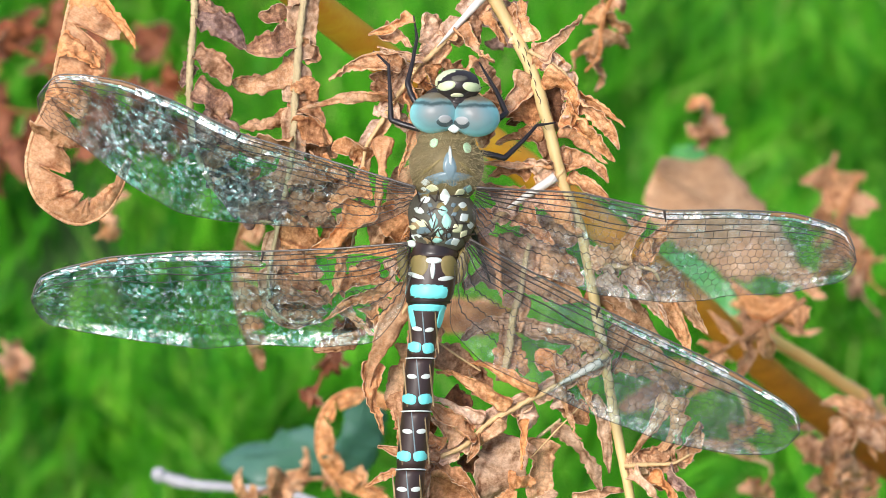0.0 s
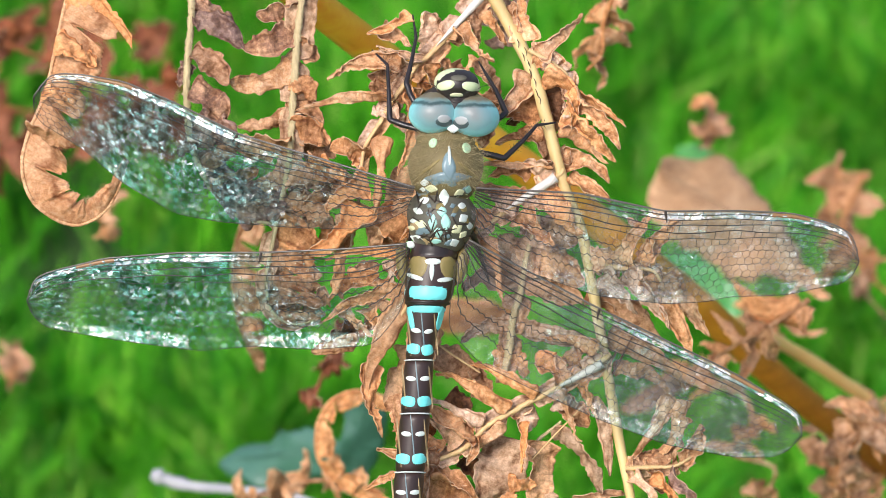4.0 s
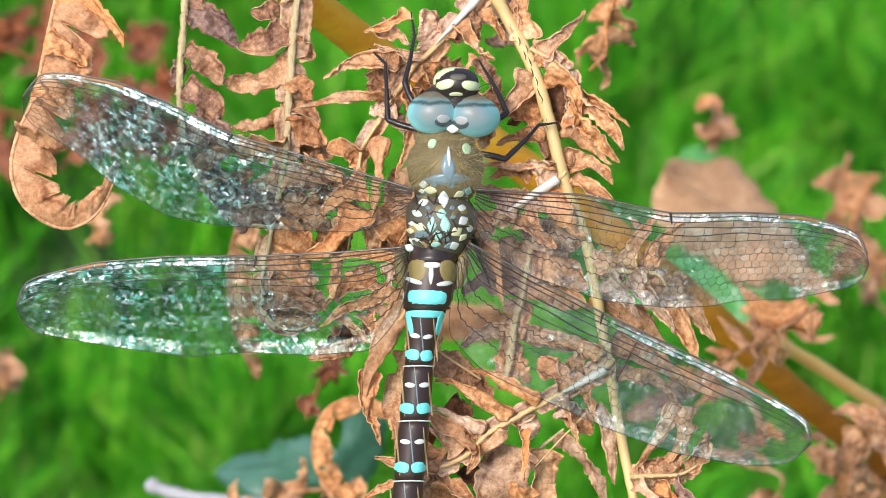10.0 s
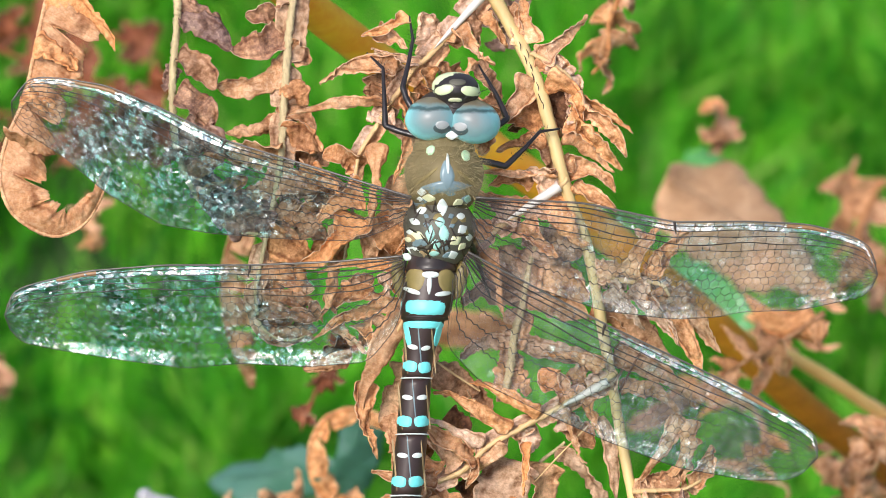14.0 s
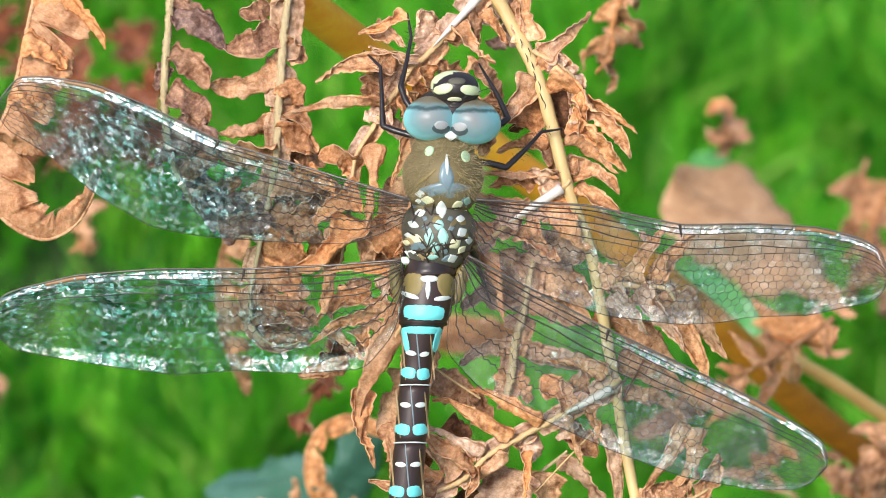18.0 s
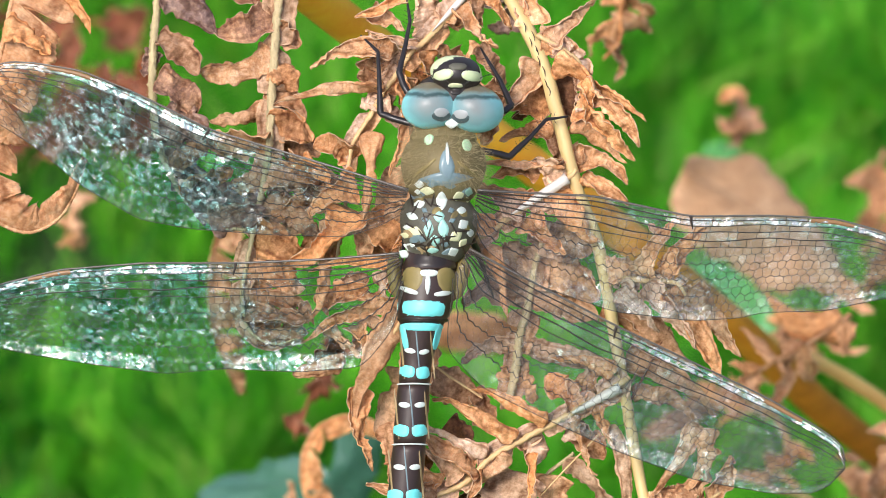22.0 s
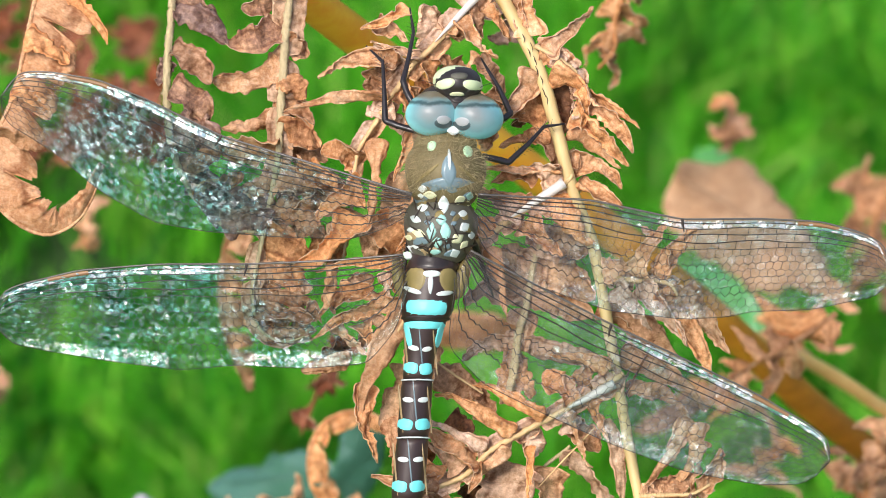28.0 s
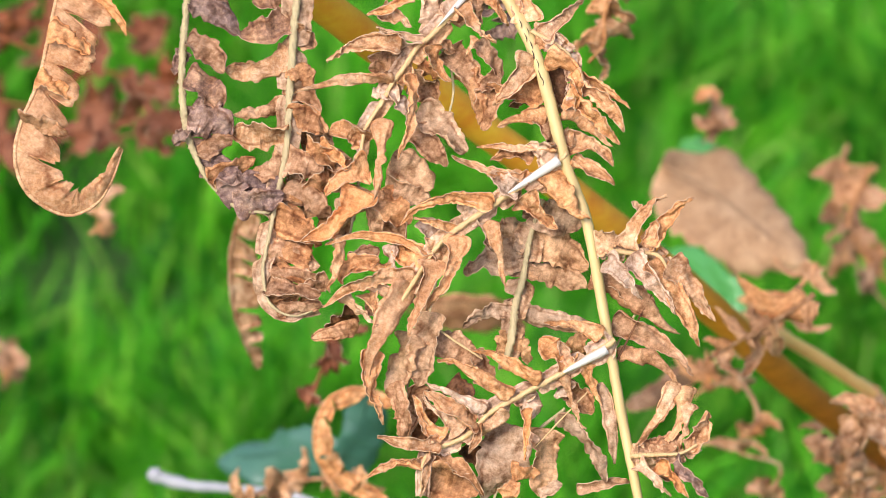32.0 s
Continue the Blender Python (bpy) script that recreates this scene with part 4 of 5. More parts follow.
# the middle branch
pinna(frond, ((1004, 276), (985, 294), (900, 350), (850, 384), (802, 416), (775, 440), (755, 466), (738, 492), (718, 524), (690, 570), (662, 610)), (5, 7, 6.5, 6.5, 6, 5.5, 5, 4, 3), (
    (986, 270, 842, 262, 17, 0.03, 0.6), (992, 290, 934, 264, 40, 0, 0.1, P), (946, 282, 866, 292, 24, -0.15, -0.3, T), (926, 319, 798, 279, 15, 0.06, 0.7), (936, 326, 858, 313, 20, 0, 0.3), (916, 346, 862, 314, 38, 0, 0, P), (872, 371, 704, 405, 19, -0.17, 0.9),
    (852, 390, 808, 364, 42, 0, 0.1, P), (802, 414, 728, 396, 14, -0.05, 0.5), (792, 432, 734, 402, 44, 0, 0.1, P)), 0.4, web=(1.6, 1.2, 1.1, 1.2, 0.9, 0.7), place=trace)
pinna(frond, ((780, 438), (752, 470), (735, 500), (700, 545)), (3, 3, 3, 2), (
    (756, 461, 570, 436, 16, -0.12, 0.9), (602, 424, 572, 524, 24, 0.05, 0.5), (748, 482, 690, 446, 44, 0, 0.1), (730, 500, 562, 550, 24, -0.10, 1.1), (696, 541, 606, 520, 22, -0.15, 0.5), (576, 505, 532, 516, 38, 0, -0.5, T),
    (600, 530, 664, 585, 21, -0.04, 0.3), (644, 528, 674, 582, 22, 0, 0), (590, 500, 668, 470, 38, 0.1, -0.5, T), (614, 470, 668, 450, 34, 0, -0.9, T), (692, 490, 612, 486, 19, -0.1, 0.1)), 0.2, lift=-0.7, place=trace)
pinna(frond, ((910, 350), (860, 385), (810, 425), (765, 470), (725, 520)), (3, 3, 3, 3, 3), (
    (862, 398, 889, 517, 21, 0.05, 0.8, O), (852, 400, 876, 452, 36, 0, 0.1, P), (924, 354, 987, 414, 32, 0.0, 0.5), (980, 308, 1042, 397, 38, -0.09, 0.3), (988, 304, 958, 348, 46, 0, 0.1, P), (808, 424, 749, 558, 25, 0.09, 0.9, O),
    (768, 430, 782, 482, 42, 0, 0.1, P), (762, 467, 715, 602, 27, 0.05, 0.8, O), (722, 510, 638, 692, 40, -0.06, 1.0, O), (655, 628, 673, 764, 28, -0.09, 1.2, O), (686, 440, 690, 496, 26, 0, -0.3, P)), 0.2, lift=-0.7, place=trace)
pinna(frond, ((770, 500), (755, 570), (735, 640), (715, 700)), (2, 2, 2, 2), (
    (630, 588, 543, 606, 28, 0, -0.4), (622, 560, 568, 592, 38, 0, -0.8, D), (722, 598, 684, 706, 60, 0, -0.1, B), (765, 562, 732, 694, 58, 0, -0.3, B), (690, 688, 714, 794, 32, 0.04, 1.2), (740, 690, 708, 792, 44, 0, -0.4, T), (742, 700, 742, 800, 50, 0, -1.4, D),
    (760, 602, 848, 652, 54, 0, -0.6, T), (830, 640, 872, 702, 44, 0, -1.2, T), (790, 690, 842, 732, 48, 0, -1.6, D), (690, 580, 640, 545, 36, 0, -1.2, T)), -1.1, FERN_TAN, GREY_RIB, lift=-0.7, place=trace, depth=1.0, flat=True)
part("pinna", tube([trace(x, y, z) for x, y, z in ((764, 586, -0.6), (800, 612, -0.4), (852, 646, -0.2))], (0.10, 0.14, 0.1), 20, 7, 0.1, 611), RIB_TAN, frond, "thin bare straw rib")
# the lowest branch
pinna(frond, ((1090, 612), (1066, 628), (1000, 668), (940, 700), (900, 722), (862, 744), (822, 784), (772, 806), (746, 828), (742, 890)), (6, 7, 6.5, 6, 6, 5.5, 5, 4, 3), (
    (1064, 609, 961, 583, 22, -0.12, 0.6), (1004, 662, 954, 610, 52, 0, 0.1), (1016, 656, 988, 616, 22, 0, 0.4), (952, 692, 835, 628, 24, -0.06, 0.9), (902, 716, 771, 645, 24, -0.05, 0.9), (856, 742, 747, 687, 20, -0.04, 1.1, P), (842, 760, 747, 700, 32, 0.03, 0.6, O),
    (812, 780, 744, 714, 19, -0.04, 0.8, P), (778, 792, 727, 711, 25, 0.04, 0.3), (758, 802, 736, 740, 16, 0, 0.5)), 0.5, web=(1.5, 1.2, 1.1, 1.1, 0.9, 0.7), place=trace)
pinna(frond, ((1040, 646), (970, 686), (890, 732), (800, 795), (760, 825)), (3, 3, 3, 3, 3), (
    (778, 800, 662, 787, 23, 0.03, 1.2), (748, 838, 638, 857, 21, -0.09, 1.0), (898, 740, 763, 813, 28, 0.04, 1.0), (846, 764, 825, 814, 14, 0.1, 1.2), (930, 734, 926, 828, 14, 0.04, 0.9, O), (942, 708, 930, 757, 42, 0, 0.1, P), (1000, 674, 1038, 772, 19, -0.08, 0.8),
    (1002, 682, 984, 716, 34, 0, 0.1, P), (1035, 654, 1068, 728, 25, -0.08, 0.5), (756, 814, 741, 894, 15, 0, 1.0), (760, 834, 852, 894, 30, 0.2, 0.1, T)), 0.1, lift=-0.7, place=trace)
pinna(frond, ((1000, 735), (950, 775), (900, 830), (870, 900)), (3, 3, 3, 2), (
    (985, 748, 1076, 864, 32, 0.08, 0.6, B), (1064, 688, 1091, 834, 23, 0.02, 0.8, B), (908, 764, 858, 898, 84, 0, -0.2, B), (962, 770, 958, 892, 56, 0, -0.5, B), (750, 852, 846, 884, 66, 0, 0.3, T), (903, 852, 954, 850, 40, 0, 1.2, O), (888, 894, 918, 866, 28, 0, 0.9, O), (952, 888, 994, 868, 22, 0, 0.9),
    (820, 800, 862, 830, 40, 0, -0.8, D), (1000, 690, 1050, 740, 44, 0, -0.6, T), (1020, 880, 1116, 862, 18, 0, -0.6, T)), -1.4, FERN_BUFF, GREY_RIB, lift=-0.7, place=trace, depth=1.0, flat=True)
part("pinna", tube([trace(x, y, z) for x, y, z in ((944, 806, -0.3), (985, 762, -0.1), (1040, 705, 0.0))], (0.05, 0.09, 0.05), 20, 7, 0.2, 612), RIB_TAN, frond, "thin straw rib")
# a branch hanging behind
pinna(frond, ((962, 360), (946, 400), (935, 440), (925, 500), (912, 545), (905, 600), (894, 664)), (4, 5, 6, 7, 8, 9, 7), (
    (934, 452, 816, 488, 60, 0, 0), (932, 425, 866, 420, 56, 0, -0.3), (936, 480, 1038, 520, 46, 0.04, 0.1), (944, 425, 1038, 490, 60, 0.05, 0), (945, 385, 1030, 408, 56, 0, -0.3), (908, 562, 816, 588, 26, -0.14, 0.2), (922, 560, 1064, 588, 34, -0.05, 0.2),
    (902, 606, 934, 654, 40, 0, 0), (902, 600, 880, 640, 34, 0, 0), (1012, 605, 1030, 650, 40, 0, 0.3)), -3.6, FERN_BUFF, GREY_RIB, depth=0.8, roll=0.2, web=(1.6, 1.7, 1.2, 0.9), place=trace, flat=True)
# short branches on the outer side of the stem
pinna(frond, ((1056, 448), (1110, 456), (1165, 460), (1188, 492)), (6, 6, 5, 3), (
    (1054, 442, 1094, 428, 42, 0, 0.5, P), (1108, 448, 1183, 353, 23, 0.10, 0.9), (1148, 442, 1229, 354, 23, 0.04, 1.0), (1143, 388, 1121, 363, 14, 0, 0.3), (1148, 448, 1164, 398, 24, 0, 0.1), (1074, 468, 1138, 539, 23, 0.03, 1.2, P), (1114, 464, 1198, 564, 29, 0.03, 1.4, P),
    (1154, 470, 1244, 622, 35, 0.03, 0.9), (1186, 474, 1266, 582, 32, 0.05, 0.6)), 0.8, roll=-0.7, web=(1.2, 1.0, 0.8), place=trace)
pinna(frond, ((1078, 650), (1110, 590), (1152, 530)), (2, 2, 2), (
    (1056, 486, 1204, 604, 54, 0.02, -0.4, T), (1084, 578, 1231, 674, 33, 0.07, 0.6, T), (1060, 480, 1130, 556, 50, 0, -0.7, T), (1094, 628, 1206, 702, 36, 0.14, 1.0, T), (1203, 689, 1121, 806, 25, 0.03, 2.6), (1211, 694, 1164, 810, 29, 0.12, 2.2, O), (1218, 724, 1200, 814, 21, 0.04, 2.0)), -1.8, FERN, GREY_RIB, lift=-0.7, place=trace)
part("pinna", tube([trace(x, y, z) for x, y, z in ((1156, 530, -1.2), (1125, 588, -0.8), (1092, 650, -0.3))], (0.07, 0.10, 0.14), 20, 7, 0.1, 613), FERN_DARK, frond, "thin dark brown rib")
pinna(frond, ((1116, 820), (1160, 818), (1205, 816), (1236, 800)), (6, 5, 4, 3), (
    (1218, 808, 1250, 738, 34, -0.12, 0.5), (1130, 834, 1187, 894, 21, 0.05, 1.0, P), (1164, 834, 1218, 894, 25, 0.05, 0.8, O), (1194, 834, 1254, 896, 25, 0.05, 0.6, FERN_PURPLE), (1130, 815, 1188, 790, 28, 0, 0.1, T), (1160, 815, 1205, 780, 34, 0, 0, T), (1150, 822, 1190, 860, 40, 0, 0, T)), 0.6, web=(1.2, 1.0, 0.8), place=trace)
pinna(frond, ((940, 58), (985, 84), (1012, 112), (1016, 180)), (5, 5, 4, 2), (
    (955, 68, 1036, -10, 25, -0.05, 0.6), (937, 42, 922, -40, 34, 0, 0.2), (950, 62, 1014, 113, 40, 0.06, 0.4), (966, 104, 1115, 202, 27, 0.06, 1.2), (1014, 140, 1109, 237, 33, 0.06, 0.8), (1005, 168, 1097, 264, 36, 0.05, 0.2), (1000, 195, 1085, 266, 34, 0.04, -0.4), (1018, 130, 1018, 200, 16, 0.1, 1.4),
    (1002, 254, 1088, 299, 30, 0.12, -0.3), (1010, 300, 1088, 334, 30, 0.1, -0.3), (995, 238, 1016, 264, 24, 0, -0.3)), 0.2, web=(1.2, 1.0, 0.8), place=trace)
pinna(frond, ((950, 100), (944, 160), (962, 230)), (3, 3, 2), (
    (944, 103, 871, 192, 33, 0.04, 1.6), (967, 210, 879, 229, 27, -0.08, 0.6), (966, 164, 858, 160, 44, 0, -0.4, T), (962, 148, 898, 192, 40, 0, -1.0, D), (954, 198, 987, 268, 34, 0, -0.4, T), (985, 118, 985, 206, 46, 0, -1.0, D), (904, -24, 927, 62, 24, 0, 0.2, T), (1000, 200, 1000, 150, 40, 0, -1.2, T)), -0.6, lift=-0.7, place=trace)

# ---- the hanging frond beside it ----
side_frond = thing("bracken_frond", late(330, -190, -6), "three hooked bracken branches hanging down, tan to purple-grey", "fern frond", "bracken fronds")
part("rachis", tube([late(*p) for p in ((335, -192, -6), (430, -150, -4), (540, -110, -2), (525, -60, -1))], (0.55, 0.5, 0.45), 24, 8, 0.05, 70), STRAW, side_frond)
part("rachis", tube([late(*p) for p in ((335, -192, -6), (230, -170, -4), (140, -120, -1), (108, -40, 0))], (0.55, 0.5, 0.4), 24, 8, 0.05, 71), STRAW, side_frond)
part("rachis", tube([late(*p) for p in ((335, -192, -6), (325, -120, -3), (318, -25, -1))], (0.5, 0.45, 0.4), 20, 8, 0.05, 72), GREY_RIB, side_frond)
HOOK = ((108, -40), (90, 40), (68, 140), (34, 225), (25, 285), (48, 345), (110, 382), (162, 368), (195, 325), (216, 266))
hook = pinna(side_frond, HOOK, (4, 3.5, 3.5, 3.5, 3.5, 3.5, 3, 2.5, 1.5), ((105, -30, 222, 66, 46, 0.1, 0.8), (84, 50, 160, 96, 40, 0.06, 0.9), (62, 140, 128, 175, 34, 0.05, 0.9), (40, 215, 120, 245, 34, 0.06, 0.8)), 0.2, FERN_ORANGE, FERN_PALE, label="orange-tan branch rolled into a hook", roll=0.5, depth=0.8, n=60, lift=0.1)
part("leaf_web", ribbon([late(x, y, 0.3) for x, y in HOOK], (5.6, 5.4, 5.0, 4.6, 4.8, 4.6, 3.6, 3.2, 2.4, 1.6, 0.5), -1, 10.0, 7, deep=0.62, whole=0.55), [FERN_ORANGE, RIM], hook, "crumpled orange-tan leaf web")
G = FERN_PURPLE
grey_hook = pinna(side_frond, ((322, -30), (321, 20), (313, 120), (316, 199), (328, 259), (361, 325), (410, 373), (470, 384)), (6, 6.5, 6.5, 6, 5, 3.5, 2.5), (
    (324, 4, 418, 64, 44, 0.10, 0.2), (324, -16, 400, 20, 34, 0, 0.4), (322, 72, 390, 128, 46, 0.08, 0.2, T), (318, 92, 298, 134, 24, 0, 0.1), (320, 140, 384, 196, 52, 0.12, 0.5), (326, 205, 402, 244, 62, 0.10, 0.5), (342, 282, 406, 252, 36, 0.1, 0.4, T), (320, 232, 300, 262, 22, 0, 0),
    (360, 326, 446, 288, 36, 0.05, 0.6, T), (378, 352, 492, 326, 50, 0.05, 0.4), (406, 372, 496, 350, 46, 0, 0.3), (352, 290, 420, 330, 46, 0, -0.2)), -0.6, FERN_PURPLE, GREY_RIB, RIM_DARK, label="purple-grey curled branch", n=44, lift=0.3, flat=True, place=trace)
tan_hook = pinna(side_frond, ((530, -60), (520, 0), (512, 90), (506, 180), (500, 271), (478, 380), (464, 450), (458, 490), (470, 545), (510, 568), (556, 556)), (7.5, 8, 8, 7.5, 6.5, 5, 4, 3, 2), (
    (508, 96, 390, 124, 50, 0.10, 0.2, FERN), (508, 30, 408, 60, 46, 0.12, 0.1, G), (520, -14, 440, 8, 36, 0, 0, G), (502, 184, 404, 204, 32, 0.05, -0.8), (502, 238, 402, 242, 58, 0.02, 0.5, FERN), (498, 292, 440, 306, 44, 0.1, -0.4), (514, 52, 550, 88, 38, 0, 0), (508, 118, 546, 160, 40, 0.1, -0.2),
    (506, 212, 572, 240, 48, 0.1, 0), (504, 150, 560, 205, 40, 0, -0.4), (496, 290, 566, 316, 46, 0.08, 0)), -1.0, FERN_TAN, GREY_RIB, label="tan branch hooked at its tip", n=54, lift=0.4, flat=True, place=trace, web=(1.5, 1.6, 1.4, 1.4, 1.0, 0.6))
pinna(side_frond, ((480, 400), (468, 450), (462, 500), (490, 550)), (2, 2, 2, 2), (
    (478, 392, 566, 440, 50, 0.05, 0.3), (466, 455, 560, 482, 46, 0.05, 0.3), (462, 492, 560, 505, 40, 0.02, 0.5), (464, 520, 562, 528, 38, -0.02, 0.6), (482, 556, 566, 548, 30, -0.04, 0.5), (500, 330, 580, 390, 50, 0, -0.3), (520, 300, 600, 340, 44, 0.1, 0.1)), -1.2, FERN_TAN, GREY_RIB, place=trace, lift=-0.5, flat=True)
pinna(side_frond, ((520, 210), (545, 290), (560, 380), (590, 440)), (3, 3, 2, 2), (
    (530, 240, 590, 260, 46, 0.1, 0), (548, 300, 612, 330, 46, 0, 0), (556, 350, 520, 420, 50, 0, -0.4), (565, 390, 620, 420, 44, 0, 0), (540, 270, 510, 340, 44, 0, -0.5)), -2.4, FERN_TAN, GREY_RIB, lift=-0.5, flat=True)
part("leaf_web", ribbon([trace(x, y, -1.0) for x, y in ((316, 190), (328, 259), (361, 325), (410, 373), (470, 384), (496, 362))], (1.4, 2.6, 3.0, 2.8, 2.4, 1.0), -1, 6.0, 9, deep=0.85), [FERN_PURPLE, RIM_DARK], grey_hook, "crumpled purple-grey leaf web")
part("leaf_web", ribbon([trace(x, y, -1.6) for x, y in ((490, 340), (478, 400), (464, 460), (460, 500), (472, 546), (512, 566), (556, 556))], (2.6, 4.4, 5.0, 5.0, 4.4, 3.0, 1.4), -1, 6.0, 11, lift=0.7, deep=0.6), [FERN_TAN, RIM], tan_hook, "crumpled tan leaf web")

# ---- the dragonfly ----
fly = thing("dragonfly", spot(782, 385, 7), "blue-and-black hawker dragonfly with clear outspread wings clinging to the frond", "dragonfly")


def ellipsoid(cx, cy, cz, rx, ry, rz, turn=0.0, nu=28, nv=16, wob=0.0):
    c = spot(cx, cy, cz)
    a = np.linspace(0, 2 * math.pi, nu, endpoint=False)
    b = np.linspace(-math.pi / 2, math.pi / 2, nv + 1)
    x = np.cos(b)[:, None] * np.cos(a) * rx * SPOT
    y = np.cos(b)[:, None] * np.sin(a) * ry * SPOT
    z = np.broadcast_to(np.sin(b)[:, None] * rz, x.shape)
    k = 1 + wob * np.sin(5 * a)[None] * np.cos(b)[:, None]
    x, y = x * k, y * k
    ct, st = math.cos(turn), math.sin(turn)
    V = np.stack((c[0] + x * ct - y * st, c[1] + x * st + y * ct, c[2] + z), -1).reshape(-1, 3)
    F = [(i * nu + j, i * nu + (j + 1) % nu, (i + 1) * nu + (j + 1) % nu, (i + 1) * nu + j) for i in range(nv) for j in range(nu)]
    return V, F


def cap(cx, cy, cz, rx, ry, rz):
    """The height of an ellipsoid's near face over a place."""
    def height(x, y):
        return cz + rz * math.sqrt(max(0.03, 1 - ((x - cx) / rx) ** 2 - ((y - cy) / ry) ** 2))
    return height


def patch(height, cx, cy, rx, ry, turn=0.0, power=2.0, lift=0.06, dent=0.0):
    """A marking that lies on a curved surface, slightly proud of it."""
    V, F = [spot(cx, cy, height(cx, cy) + lift)], []
    rings, n = 4, 20
    ct, st = math.cos(turn), math.sin(turn)
    for k in range(1, rings + 1):
        f = k / rings
        for j in range(n):
            a = 2 * math.pi * j / n
            ca, sa = math.cos(a), math.sin(a)
            r = (abs(ca) ** power + abs(sa) ** power) ** (-1 / power) * (1 - dent * max(0, math.cos(a - math.pi / 2)) ** 6)
            x, y = rx * r * f * ca, ry * r * f * sa
            X, Y = cx + x * ct - y * st, cy + x * st + y * ct
            V.append(spot(X, Y, height(X, Y) + (lift if k < rings else -0.06)))
    for j in range(n):
        F.append((0, 1 + (j + 1) % n, 1 + j))
    for k in range(rings - 1):
        for j in range(n):
            a, b = 1 + k * n + j, 1 + k * n + (j + 1) % n
            F.append((a, b, b + n, a + n))
    return np.array(V), F


# head
head = part("head", ellipsoid(803, 190, 7.2, 60, 40, 2.6, -0.12), CHITIN, fly, "dark head capsule", at=spot(800, 235, 7.2))
for cx, cy, turn, px, py in ((771, 200, 0.12, 787, 211), (839, 205, -0.20, 818, 214)):
    part("eye_shade", patch(cap(cx, cy, 8.2, 47, 37, 2.4), px - 1, py + 5, 16, 9, 0, 2, 0.02), EYE_DARK, head, "dark crescent under the painted eye glint")
    e = part("compound_eye", ellipsoid(cx, cy, 8.2, 46, 37, 2.4, turn, 40, 26), EYE, head, "glossy blue-grey compound eye")
    # the eye's sky reflection, laid on as a pale oval
    part("eye_patch", patch(cap(cx, cy, 8.2, 47, 37, 2.4), px, py, 12.5, 8.5, 0, 2, 0.05), EYE_GLINT, head, "painted pale sky glint on the eye")
part("occiput", patch(lambda x, y: 9.5, 803.5, 228, 11, 8, 0, 1.3, 0.1), PALE_WHITE, head, "white triangle between the eyes")
face = part("forehead", ellipsoid(810, 149, 8.6, 40, 27, 2.0, -0.1, 32, 18), PALE_LIME, head, "pale yellow-green forehead")
fc, hc = cap(810, 149, 8.6, 41.5, 28.5, 2.05), cap(803, 190, 7.2, 60, 40, 2.6)


def fz(x, y):
    return max(fc(x, y), hc(x, y))


part("face_mark", patch(fz, 811, 150, 37, 26, -0.05, 2.3, 0.10), CHITIN, head, "black face mask")
for x, y, rx, ry, turn in ((791, 165, 22, 8, 0.66), (833, 167, 22, 8, -0.66), (811, 178, 13, 6, 0)):
    part("face_mark", patch(fz, x, y, rx, ry, turn, 2.2, 0.12), CHITIN, head, "black face marking")
part("face_spot", patch(fz, 791, 152, 18, 9.5, -0.30, 2.1, 0.22), PALE_LIME, head, "pale yellow face spot")
part("face_spot", patch(fz, 834, 154, 18, 9.5, 0.22, 2.1, 0.22), PALE_LIME, head, "pale yellow face spot")
part("brow_dome", patch(fz, 813, 139, 16, 6.5, 0.0, 2.2, 0.24), THORAX_DARK, head, "grey domed brow")
part("lip_bar", patch(fz, 809, 169, 13.5, 4.2, 0.0, 2.4, 0.24, 0.3), PALE_YELLOW, head, "pale yellow lip bar")
for pts in (((788, 165), (770, 152), (752, 146)), ((834, 168), (850, 156), (866, 150))):
    part("antenna", tube([spot(x, y, 9.4) for x, y in pts], (0.07, 0.04, 0.02), 10, 5, 0.05, 1), LEG, head)

# thorax
tf = (790, 296, 6.6, 66, 66, 4.4)
tb = (782, 386, 6.4, 60, 64, 3.9)
thorax = part("thorax", join(ellipsoid(*tf, -0.1, 36, 20, 0.02), ellipsoid(790, 252, 6.6, 52, 30, 3.0)), THORAX, fly, "furry olive-brown thorax")
part("hind_thorax", ellipsoid(*tb, -0.1, 36, 20, 0.03), THORAX_DARK, thorax, "dark wing-base block with pale plates")
zf, zb = cap(*tf), cap(*tb)


def zt(x, y):
    return max(zf(x, y), zb(x, y))


part("shoulder_mark", patch(zf, 768, 252, 7.5, 10, 0.4, 2.2, 0.25), PALE_GREEN, thorax, "pale yellow-green shoulder mark")
part("shoulder_mark", patch(zf, 827, 262, 7.5, 10, -0.35, 2.2, 0.25), PALE_GREEN, thorax, "pale yellow-green shoulder mark")
part("shield", patch(zf, 793, 314, 46, 12, -0.05, 1.3, 0.2), SHIELD, thorax, "shiny blue-grey shield plate")
part("shield", patch(zf, 796, 296, 13, 30, -0.1, 1.5, 0.24), SHIELD, thorax, "shiny blue-grey shield plate")
part("keel", patch(zf, 797, 276, 3.2, 20, -0.05, 2, 0.36), PALE_WHITE, thorax, "whitish ridge down the thorax")
for x, y, turn in ((762, 296, 0.9), (830, 300, -0.9)):
    part("side_ridge", patch(zf, x, y, 3, 26, turn, 2, 0.12), OLIVE, thorax, "olive ridge on the thorax")
spots = random.Random(5)
